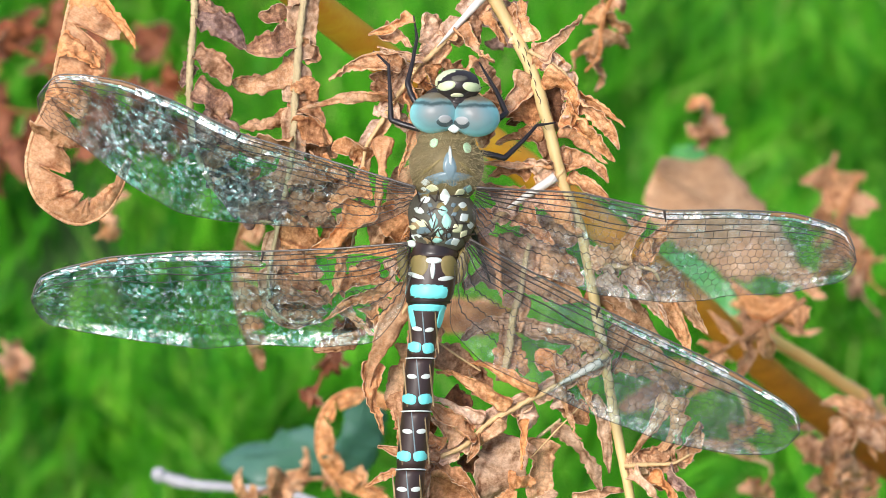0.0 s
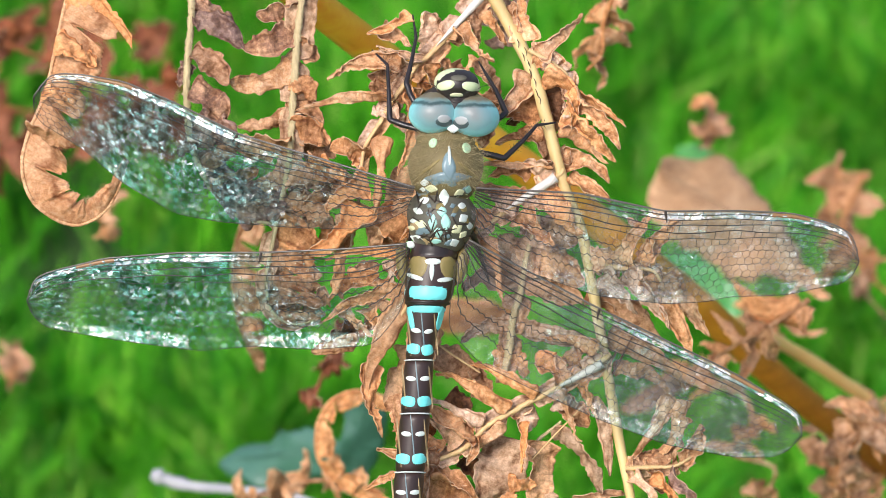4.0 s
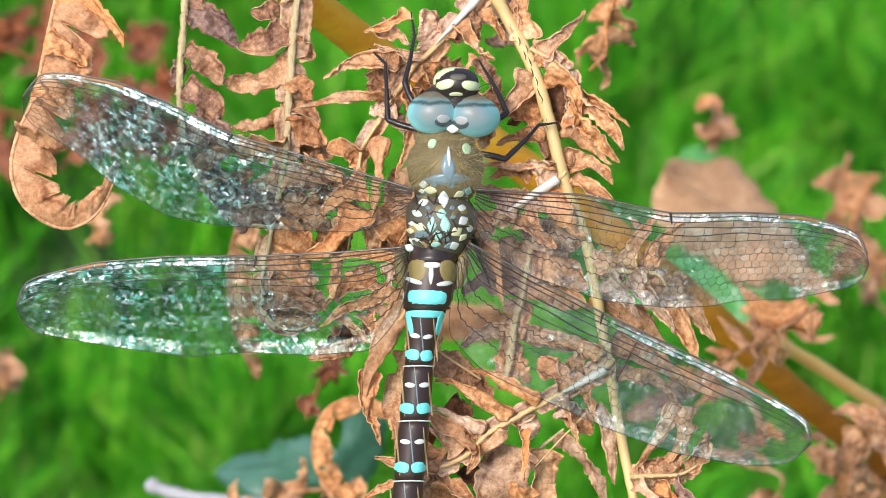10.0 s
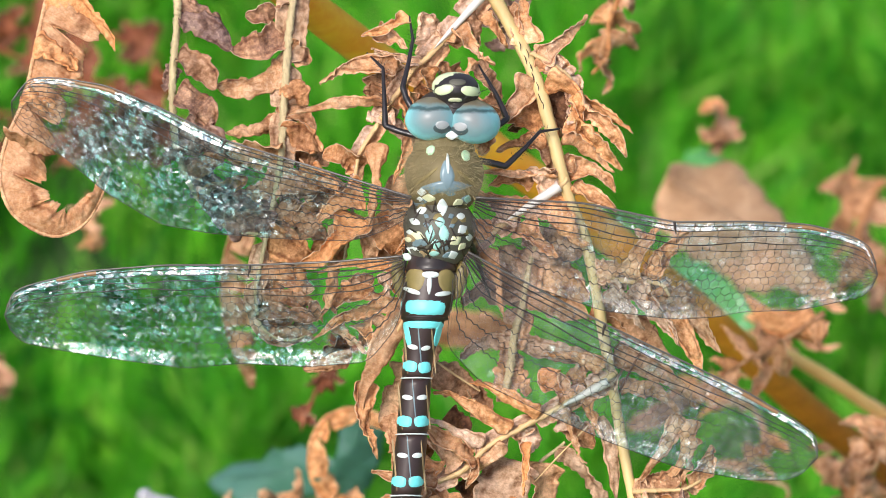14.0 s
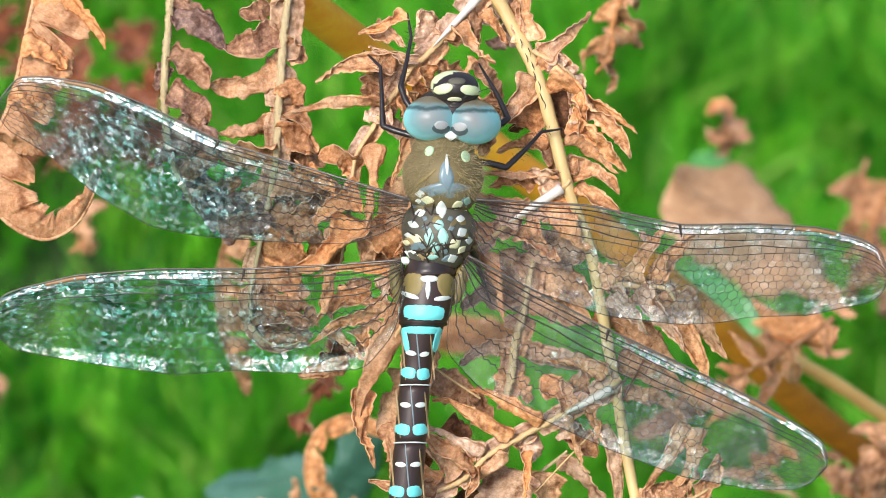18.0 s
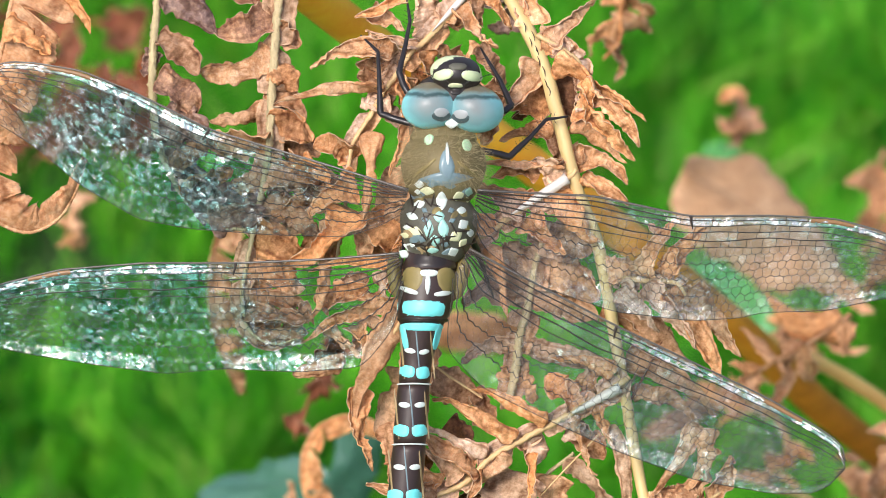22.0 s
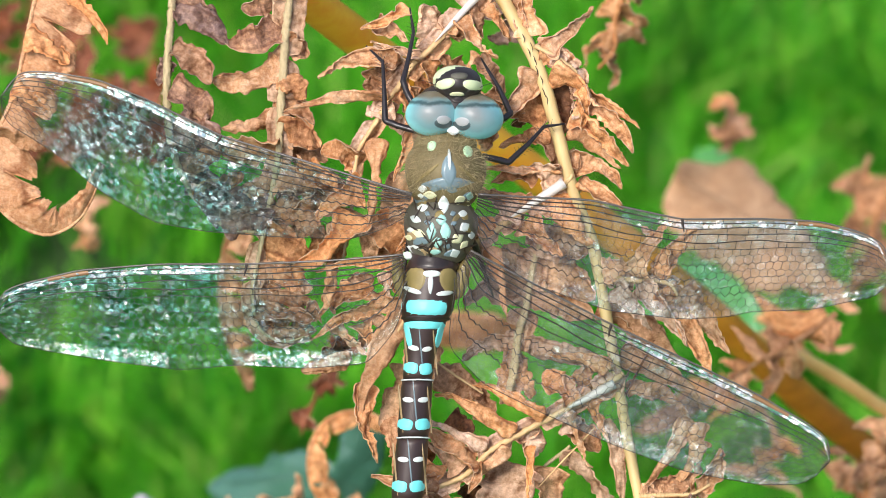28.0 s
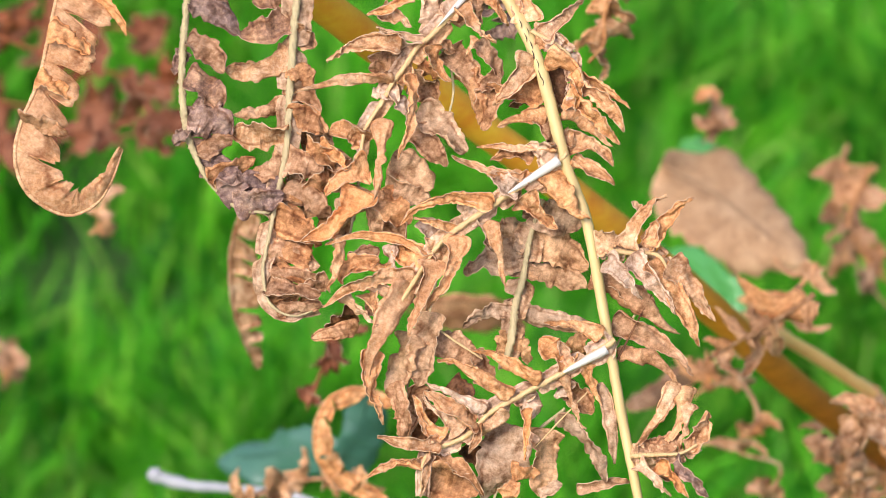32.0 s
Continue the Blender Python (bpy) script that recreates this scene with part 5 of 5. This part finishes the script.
PLATES = ((424, 451, 12, 9, 0, "w"), (447, 471, 17, 10, 0.1, "y"), (417, 475, 9, 7, 0, "w"), (423, 511, 13, 10, -0.2, "w"), (493, 503, 13, 21, 0, "w"), (547, 487, 16, 10, -0.5, "y"), (572, 498, 9, 7, -0.3, "y"), (577, 475, 10, 11, 0.3, "g"),
          (556, 532, 12, 9, 0, "w"), (485, 550, 13, 14, 0, "g"), (400, 549, 16, 9, 0.4, "w"), (453, 590, 12, 22, 0.1, "g"), (499, 590, 13, 24, -0.1, "g"), (411, 597, 18, 11, 0.3, "y"), (380, 609, 10, 7, 0.2, "y"), (385, 584, 9, 6, 0, "w"),
          (562, 575, 15, 13, -0.6, "w"), (537, 613, 17, 12, -0.6, "y"), (559, 634, 13, 8, -0.8, "y"), (472, 626, 12, 13, 0, "g"), (463, 656, 15, 7, 0, "g"), (398, 646, 18, 11, 0.3, "w"), (376, 668, 12, 9, 0.5, "w"), (529, 662, 15, 12, -0.4, "w"),
          (583, 602, 8, 9, 0, "w"), (440, 531, 8, 6, 0.5, "s"), (523, 531, 8, 7, -0.4, "s"), (440, 560, 9, 6, 0.3, "s"), (526, 563, 9, 6, -0.4, "s"), (432, 622, 10, 8, 0.3, "s"), (505, 636, 10, 8, -0.3, "s"), (520, 455, 14, 7, 0.1, "s"), (462, 452, 12, 6, 0.1, "s"))
COLOURS = {"w": PALE_WHITE, "y": PALE_YELLOW, "g": PLATE_GREEN, "s": SHIELD}
for u, v, rx, ry, turn, c in PLATES:
    part("plate", patch(zt, 803 + (u - 524) / 2.0, 212.5 + (v - 230) / 2.0, rx * 0.74, ry * 0.76, turn, spots.uniform(1.1, 1.5), 0.12), COLOURS[c], thorax, "pale plate between the wing bases")
for k in range(14):
    x, y = 782 + spots.uniform(-46, 46), 385 + spots.uniform(-50, 46)
    part("plate", patch(zt, x, y, spots.uniform(8, 14), spots.uniform(5, 9), spots.uniform(-0.9, 0.9), 1.5, 0.10), (OLIVE, SHIELD, THORAX, TAN_EDGE)[k % 4], thorax, "olive plate between the wing bases")
for k in range(30):
    a = spots.uniform(0, 6.28)
    x, y = 782 + spots.uniform(-44, 44), 385 + spots.uniform(-52, 48)
    part("seam", patch(zt, x, y, spots.uniform(8, 18), 1.6, a, 2, 0.16), VEIN, thorax, "dark seam")


def fur():
    rng = np.random.default_rng(8)
    V, F = [], []
    for _ in range(3600):
        a, b = rng.uniform(0, 6.28), rng.uniform(0.35, 1.5)
        d = np.array((math.cos(a) * math.sin(b), math.sin(a) * math.sin(b), math.cos(b)))
        base = spot(790, 290, 6.6) + d * np.array((66 * SPOT, 74 * SPOT, 4.5))
        if (base[1] < spot(0, 325)[1] and abs(base[0] - spot(785, 0)[0]) < 2.9) or base[1] > spot(0, 232)[1]:
            continue
        tip = base + (d + rng.normal(0, 0.35, 3) + np.array((0, -0.35, 0))) * rng.uniform(0.35, 1.25)
        s = unit(rng.normal(0, 1, 3)) * 0.015
        n = len(V)
        V += [base + s, base - s, tip]
        F.append((n, n + 1, n + 2))
    return np.array(V), F


part("fur", fur(), HAIR, thorax, "short brown fur", kind="stuff")

# abdomen
AX_Y = (420, 455, 520, 560, 600, 634, 728, 831, 940, 1040, 1160, 1230)
AX_X = (772, 768, 760, 753, 748, 744, 737, 727, 717, 708, 697, 690)
AX_W = (34, 44, 43, 31, 24, 25.5, 26.5, 26.5, 26, 25, 22, 14)


def abdomen_at(y):
    return np.interp(y, AX_Y, AX_X), np.interp(y, AX_Y, AX_W), float(np.interp(y, (420, 520, 700, 1230), (6.6, 6.8, 6.4, 4.4)))


def za(x, y):
    cx, w, cz = abdomen_at(y)
    return cz + w * SPOT * 1.0 * math.sqrt(max(0.04, 1 - ((x - cx) / w) ** 2))


def segment(y0, y1):
    V, F = [], []
    rings, n = 9, 24
    for i in range(rings):
        f = i / (rings - 1)
        y = y0 + (y1 - y0) * f
        cx, w, cz = abdomen_at(y)
        w *= 1 - 0.05 * (2 * f - 1) ** 8 - (0.02 if f == 1 else 0)
        for j in range(n):
            a = 2 * math.pi * j / n
            V.append(spot(cx + w * math.cos(a), y, cz + w * SPOT * math.sin(a)))
    for i in range(rings - 1):
        for j in range(n):
            k = (j + 1) % n
            F.append((i * n + j, (i + 1) * n + j, (i + 1) * n + k, i * n + k))
    F.append(tuple(range(n)))
    F.append(tuple(range((rings - 1) * n, rings * n))[::-1])
    return np.array(V), F


def ring_at(y):
    cx, w, cz = abdomen_at(y)
    a = np.linspace(0, 2 * math.pi, 25)
    pts = [spot(cx + (w + 0.4) * math.cos(t), y + 0.6 * math.cos(t * 2), cz + (w + 0.4) * SPOT * math.sin(t)) for t in a]
    return tube(pts, (0.075, 0.075), 30, 5, 0.05, int(y))


SEGS = (425, 456, 541, 634, 728, 831, 933, 1020, 1080, 1125, 1155)
for k, (y0, y1) in enumerate(zip(SEGS, SEGS[1:])):
    sg = part("abdomen_segment", segment(y0, y1), CHITIN_BROWN, fly, "dark brown abdomen segment with pale spots")
    L = y1 - y0
    cx = lambda f: abdomen_at(y0 + L * f)[0]
    if k >= 2:
        part("joint_line", ring_at(y1), PALE_WHITE if k < 6 else VEIN_PALE, sg, "thin pale joint line")
        part("mid_line", patch(za, cx(0.45), y0 + L * 0.45, 1.3, L * 0.44, -0.09, 2.5, 0.05), SHIELD, sg, "thin pale line along the back")
    if 2 <= k < 8:
        for sd in (-1, 1):
            wv = abdomen_at(y0 + L * 0.5)[1]
            part("side_stripe", patch(za, cx(0.5) + sd * (wv - 2.6), y0 + L * 0.5, 1.7, L * 0.42, -0.09, 3, 0.06), TAN_EDGE, sg, "thin tan side stripe")
    if k == 0:
        part("brown_plate", patch(za, 769, 441, 30, 12, 0, 3, 0.06), CHITIN, sg)
    elif k == 1:
        part("olive_lobe", patch(za, 742, 470, 17, 20, 0.2, 2.4, 0.05), OLIVE, sg, "olive patch")
        part("olive_lobe", patch(za, 795, 472, 15, 20, -0.2, 2.4, 0.05), OLIVE, sg, "olive patch")
        part("nail_mark", patch(za, 767, 461, 15, 5.5, 0.0, 2.5, 0.12), PALE_WHITE, sg, "white T-shaped mark")
        part("nail_mark", patch(za, 766, 477, 4.6, 19, 0.04, 1.6, 0.12), PALE_WHITE, sg, "white T-shaped mark")
        part("bar", patch(za, 736, 488, 17, 4.6, 0.32, 2, 0.10), PALE_WHITE, sg, "white bar")
        part("bar", patch(za, 789, 493, 15, 4.4, -0.12, 2, 0.10), PALE_WHITE, sg, "white bar")
        part("blue_band", patch(za, 759, 516, 41, 13.5, 0.02, 5, 0.09, 0.0), CYAN, sg, "broad cyan band")
        part("black_line", patch(za, 758, 534, 40, 4.2, 0.02, 4, 0.10), CHITIN, sg)
        for x, t in ((714, 0.15), (817, -0.15)):
            part("ear_lobe", ellipsoid(x, 468, 6.4, 11, 34, 0.9, t, 16, 10), OLIVE, sg, "pale olive side lobe")
    elif k == 2:
        part("blue_band", patch(za, 756, 545, 34, 6.5, 0.02, 3, 0.08), CYAN, sg, "cyan front band")
        part("blue_side", patch(za, 729, 562, 5.4, 22, -0.20, 2.4, 0.08), CYAN, sg, "cyan side mark")
        part("blue_side", patch(za, 780, 561, 5.4, 22, 0.24, 2.4, 0.08), CYAN, sg, "cyan side mark")
        part("bar", patch(za, 738, 582, 10, 4.6, 0.2, 2, 0.08), PALE_WHITE, sg, "white bar")
        part("bar", patch(za, 760, 584, 9, 4.4, -0.2, 2, 0.08), PALE_WHITE, sg, "white bar")
        part("spot", patch(za, 734, 614, 12.5, 10, 0.15, 3.2, 0.09), CYAN, sg, "cyan spot")
        part("spot", patch(za, 758, 616, 11.5, 10, -0.15, 3.2, 0.09), CYAN, sg, "cyan spot")
    elif k < 7:
        for sd in (-1, 1):
            x = cx(0.345) + sd * 12.5
            part("bar", patch(za, x, y0 + L * 0.345, 10, 4.8, -0.12 * sd, 2, 0.08), PALE_WHITE, sg, "white bar")
            x = cx(0.77) + sd * 14
            part("spot", patch(za, x, y0 + L * 0.77, 13, 10, -0.16 * sd, 3.2, 0.09), CYAN, sg, "cyan spot")
    else:
        for sd in (-1, 1):
            part("spot", patch(za, cx(0.55) + sd * 11, y0 + L * 0.55, 8, L * 0.2, 0, 2.4, 0.08), CYAN, sg, "cyan spot")
for sd in (-1, 1):
    part("tail_clasper", tube([spot(696 + sd * 8, 1150, 4.6), spot(692 + sd * 13, 1185, 4.6), spot(688 + sd * 9, 1222, 4.4)], (0.35, 0.5, 0.2), 12, 8, 0.03, 3), CHITIN, fly, "dark tail clasper")

# legs
def kneed(points):
    """Straight shanks with short bends at the joints."""
    p = [np.array(q, float) for q in points]
    out = [p[0]]
    for a, b, c in zip(p, p[1:], p[2:]):
        out += [b + (a - b) * 0.10, b, b + (c - b) * 0.10]
    return out + [p[-1]]


for pts in (((755, 215, 6.0), (728, 168, 5.0), (721, 148, 4.6), (731, 105, 3.4), (738, 68, 2.4), (732, 28, 1.4)), ((755, 232, 5.8), (712, 220, 5.4), (692, 212, 5.0), (690, 160, 4.0), (688, 116, 2.8), (661, 90, 1.4)),
            ((862, 215, 5.8), (886, 208, 5.2), (896, 200, 4.8), (878, 160, 3.6), (856, 124, 2.2), (848, 110, 1.6)), ((850, 270, 5.6), (878, 276, 5.2), (893, 280, 5.0), (925, 250, 4.0), (950, 222, 2.6), (984, 217, 1.9)),
            ((750, 330, 5.0), (735, 360, 3.4), (730, 400, 2.4), (724, 450, 1.6), (720, 480, 1.0)), ((828, 395, 5.0), (842, 425, 3.4), (858, 472, 2.4), (864, 490, 1.6), (868, 500, 1.0))):
    p = kneed([spot(*q) for q in pts])
    leg = part("leg", tube(p, (0.30, 0.32, 0.28, 0.20, 0.16, 0.08), 60, 8, 0.05, int(pts[0][0])), LEG, fly, "thin black spiny leg")
    c = spline(p, 30)
    sp = []
    rng = np.random.default_rng(int(pts[1][1]))
    for k in range(11, 26):
        for sd in (-1, 1):
            d = unit(np.cross(c[k + 1] - c[k], (0, 0, 1.0))) * sd
            sp.append(tube([c[k], c[k] + d * rng.uniform(0.4, 0.75) + (c[k + 2] - c[k]) * 0.4], (0.04, 0.012), 3, 3, 0, 1))
    part("bristle", join(*sp), LEG, leg, "fine black bristles", kind="stuff")


# wings
def thin(points, r):
    """A vein: a three-sided thread along points."""
    p = np.asarray(points, float)
    t = unit(np.gradient(p, axis=0))
    s = unit(np.cross(t, (0, 0, 1.0)))
    r = np.broadcast_to(np.asarray(r, float).reshape(-1, 1), (len(p), 1))
    up = np.array((0, 0, 1.0))
    V = np.stack((p + s * r - up * r * 0.6, p - s * r - up * r * 0.6, p + up * r), 1).reshape(-1, 3)
    F = [(i * 3 + k, i * 3 + (k + 1) % 3, i * 3 + 3 + (k + 1) % 3, i * 3 + 3 + k) for i in range(len(p) - 1) for k in range(3)]
    return V, F


FRONT = (0, 0.045, 0.095, 0.16, 0.235, 0.31)
FRONT_CELLS = (24, 26, 22, 28, 32)
REAR, REAR_CELLS = 9, 50


def wing(name, base, tip, lead, trail, z0, z1, nodus, stigma, seed, tilt, label):
    """An outspread wing: membrane cell by cell between the long veins and the cross veins."""
    rng = np.random.default_rng(seed)
    a, b = np.array(base, float), np.array(tip, float)
    L = np.linalg.norm(b - a)
    d = (b - a) / L
    n = np.array((d[1], -d[0])) if d[0] > 0 else np.array((-d[1], d[0]))
    ls, lo = zip(*lead)
    ts, to = zip(*trail)
    fine = np.linspace(0, 1, 200)
    ker = np.exp(-0.5 * (np.arange(-8, 9) / 3.2) ** 2)
    ker /= ker.sum()

    def rounded(s, o):
        v = np.interp(fine, s, o)
        e = np.convolve(np.pad(v, 8, mode="edge"), ker, "valid")
        return e * np.minimum(1, np.sqrt(np.maximum(0, 1 - ((fine - 0.945) / 0.055).clip(0, 1) ** 2)) + 0.02)

    lead_f, trail_f = rounded(ls, lo), rounded(ts, to)

    where = {}

    def at(s, c):
        s = min(1.0, max(0.0, s))
        w = c + 0.010 * math.sin(s * 31 + c * 40) * min(1, 6 * c * (1 - c))
        o = np.interp(s, fine, lead_f) * (1 - w) - np.interp(s, fine, trail_f) * w
        x, y = a + d * s * L + n * o
        fold = 0.16 * math.cos(c * 26) * (1 - 0.5 * s) * min(1, 4 * (1 - c))
        z = z0 + (z1 - z0) * s + fold + tilt * (c - 0.4) * 2.0 + 0.25 * math.sin(s * 9 + c * 3 + seed)
        p = spot(x, y, z)
        where[tuple(p)] = (s, c)
        return p

    V, F, U, veins = [], [], [], []

    def cell(q):
        mid = sum(q) / len(q)
        gx, gy = rng.normal(0, 0.05, 2)
        i = len(V)
        V.extend(np.array((p[0], p[1], mid[2] + 0.5 * (p[2] - mid[2]) + gx * (p[0] - mid[0]) + gy * (p[1] - mid[1]))) for p in q)
        F.append(tuple(range(i, i + len(q))))
        U.extend(where[tuple(p)] for p in q)

    # narrow oblong cells along the front edge
    for r, m in enumerate(FRONT_CELLS):
        e = np.linspace(0, 1, m + 1) + np.concatenate(([0], rng.uniform(-0.3, 0.3, m - 1), [0])) / m
        for s0, s1 in zip(e, e[1:]):
            q = [at(s0, FRONT[r]), at(s1, FRONT[r]), at(s1, FRONT[r + 1]), at(s0, FRONT[r + 1])]
            cell(q)
            if s1 < 0.995:
                veins.append(thin([q[1], q[2]], 0.013 + 0.013 * min(1, s1 / 0.45)))
    # small six-sided cells behind them
    knots = {}

    def knot(r, j):
        if (r, j) not in knots:
            c = FRONT[-1] + (1 - FRONT[-1]) * r / REAR
            if 0 < r < REAR:
                c += (-0.013 if (j + r) % 2 else 0.013) + rng.uniform(-0.009, 0.009)
            s = j / (2 * REAR_CELLS) + (rng.uniform(-0.12, 0.12) / REAR_CELLS if 0 < j < 2 * REAR_CELLS else 0)
            knots[r, j] = at(s, c)
        return knots[r, j]

    for r in range(REAR):
        for k in range(-1, REAR_CELLS + 1):
            j0 = 2 * k + r % 2
            js = [min(2 * REAR_CELLS, max(0, j0 + g)) for g in (0, 1, 2)]
            if js[0] == js[2]:
                continue
            q = [knot(r, js[0]), knot(r, js[1]), knot(r, js[2]), knot(r + 1, js[2]), knot(r + 1, js[1]), knot(r + 1, js[0])]
            cell(q)
            if js[2] < 2 * REAR_CELLS:
                veins.append(thin([q[2], q[3]], 0.007 + 0.015 * min(1, max(0, k / REAR_CELLS - 0.1) / 0.4)))
    for r in range(0, REAR + 1):
        line = [knot(r, j) + np.array((0, 0, 0.02)) for j in range(2 * REAR_CELLS + 1)]
        veins.append(thin(line, np.interp(np.linspace(0, 1, len(line)), (0, 0.12, 0.4, 1), (0.065, 0.055, 0.038, 0.024)) if r in (0, 2, 4, 6) else 0.034 if r == REAR else np.interp(np.linspace(0, 1, len(line)), (0, 0.1, 0.5), (0.008, 0.008, 0.022))))
    for r, c in enumerate(FRONT[1:-1]):
        veins.append(thin([at(s, c) + np.array((0, 0, 0.02)) for s in np.linspace(0, 0.992, 60)], np.interp(np.linspace(0, 1, 60), (0, 0.12, 0.45, 1), (0.08, 0.07, 0.055, 0.040))))
    ob = part(name, tube([at(s, 0.0) for s in np.linspace(0, 1, 40)], (0.11, 0.10, 0.09, 0.08, 0.06), 80, 6, 0.08, seed), VEIN_PALE, fly, label, at=spot(*base, z0))
    part("membrane", (np.array(V), F, np.array(U)), MEMBRANE if "glittering" not in label else MEMBRANE_FORE_LIT if name == "forewing" else MEMBRANE_LIT, ob, "clear glossy wing membrane", smooth=False, kind="stuff")
    part("vein_net", join(*veins), VEIN, ob, "dark net of wing veins", kind="stuff")
    part("nodus", tube([at(nodus, 0.0), at(nodus + 0.004, 0.05), at(nodus + 0.01, 0.12)], (0.16, 0.12, 0.06), 8, 6, 0.1, seed), VEIN, ob, "dark notch in the front edge")
    sv, sf = [], []
    for k in range(9):
        s = stigma[0] + (stigma[1] - stigma[0]) * k / 8
        for c in (0.012, 0.055):
            sv.append(at(s, c) + np.array((0, 0, 0.06)))
    for k in range(8):
        sf.append((k * 2, k * 2 + 1, k * 2 + 3, k * 2 + 2))
    sv = np.array(sv)
    m = len(sv)
    sides = [(k * 2, k * 2 + 2, k * 2 + 2 + m, k * 2 + m) for k in range(8)] + [(k * 2 + 3, k * 2 + 1, k * 2 + 1 + m, k * 2 + 3 + m) for k in range(8)]
    part("wing_stigma", (np.vstack((sv, sv - np.array((0, 0, 0.1)))), sf + [tuple(x + m for x in f[::-1]) for f in sf] + sides), STIGMA, ob, "brown wing mark at the front edge")
    return ob


wings = [
    wing("forewing", (735, 335), (66, 172), ((0, 4), (0.25, 14), (0.47, 22), (0.65, 50), (0.785, 64), (0.9, 58), (0.95, 50), (1, 38)), ((0, 30), (0.03, 55), (0.11, 90), (0.28, 115), (0.456, 135), (0.575, 140), (0.725, 110), (0.845, 68), (0.95, 44), (1, 36)), 10.2, 5.8, 0.47, (0.76, 0.86), 1, 0.45, "clear glittering forewing with a dark vein net"),
    wing("hindwing", (722, 432), (55, 530), ((0, 2), (0.18, 10), (0.378, 24), (0.588, 45), (0.783, 54), (0.917, 46), (0.96, 40), (1, 32)), ((0, 40), (0.033, 110), (0.123, 165), (0.273, 158), (0.438, 136), (0.573, 131), (0.738, 100), (0.887, 68), (0.96, 50), (1, 42)), 9.2, 5.0, 0.378, (0.76, 0.86), 2, 0.4, "clear glittering hindwing with a dark vein net"),
    wing("forewing", (842, 342), (1516, 462), ((0, 10), (0.264, 33), (0.487, 28), (0.665, 51), (0.813, 64), (0.917, 58), (0.96, 48), (1, 38)), ((0, 30), (0.027, 74), (0.16, 118), (0.353, 139), (0.53, 132), (0.642, 114), (0.68, 101), (0.828, 80), (0.95, 46), (1, 38)), 10.2, 8.6, 0.487, (0.76, 0.86), 3, 0.2, "clear forewing with a dark vein net"),
    wing("hindwing", (830, 425), (1415, 768), ((0, 2), (0.2, 8), (0.381, 14), (0.69, 32), (0.772, 36), (0.911, 36), (0.96, 32), (1, 26)), ((0, 40), (0.065, 150), (0.186, 175), (0.35, 167), (0.527, 154), (0.713, 132), (0.881, 90), (0.96, 58), (1, 46)), 9.2, 7.6, 0.381, (0.76, 0.86), 4, 0.2, "clear hindwing with a dark vein net"),
]


# ---- movement ----
def motions():
    # the insect: still, then off to the lower right and past the camera
    rest = ORIGIN[fly]

    def fly_pose(x, y, z, turn=0.0, pitch=0.0, bank=0.0):
        return SHEET @ pose(x * MM, y * MM, z * MM, pitch, bank, turn)

    a, b = spot(872, 388, 10), spot(1424, 925, 55)
    walk(fly, [(0, fly_pose(*rest)), (30.2, fly_pose(*rest)), (30.233, fly_pose(*(rest + np.array((0.6, 0, 0.4))), -3)), (30.3, fly_pose(*a, -21, 8, 10)), (30.4, fly_pose(*b, -84, 20, 30)), (30.5, fly_pose(90, -60, 150, -120, 20, 20)),
               (30.7, fly_pose(160, -120, 350, -120, 10, 0)), (32, fly_pose(900, -150, 520, -110, 0, 0))])
    for k, w in enumerate(wings):
        at = (ORIGIN[w] - ORIGIN[fly]) * MM
        side = 1 if k < 2 else -1
        beat = [(0, 0), (30.2, 0), (30.233, 12), (30.267, -25), (30.3, 42), (30.333, -20), (30.367, 45), (30.4, -18), (30.433, 45), (30.467, -18), (30.5, 40), (30.6, 0), (32, 0)]
        walk(w, [(t, pose(*at, 0, side * (g if k % 2 == 0 else -g * 0.7), 0)) for t, g in beat])
    # the fronds hang lower while the insect sits on them, and spring back when it leaves
    for ob, dx, dy, turn in ((frond, -0.3, -1.0, 0.0), (side_frond, -0.12, -0.45, 0.0)):
        o = ORIGIN[ob]

        def at_rest(f):
            return SHEET @ pose((o[0] + dx * f) * MM, (o[1] + dy * f) * MM, o[2] * MM, 0, 0, turn * f)

        walk(ob, [(0, at_rest(1)), (30.233, at_rest(1)), (30.3, at_rest(0.5)), (30.4, at_rest(-0.12)), (30.6, at_rest(0.06)), (30.9, at_rest(0)), (32, at_rest(0))])


motions()
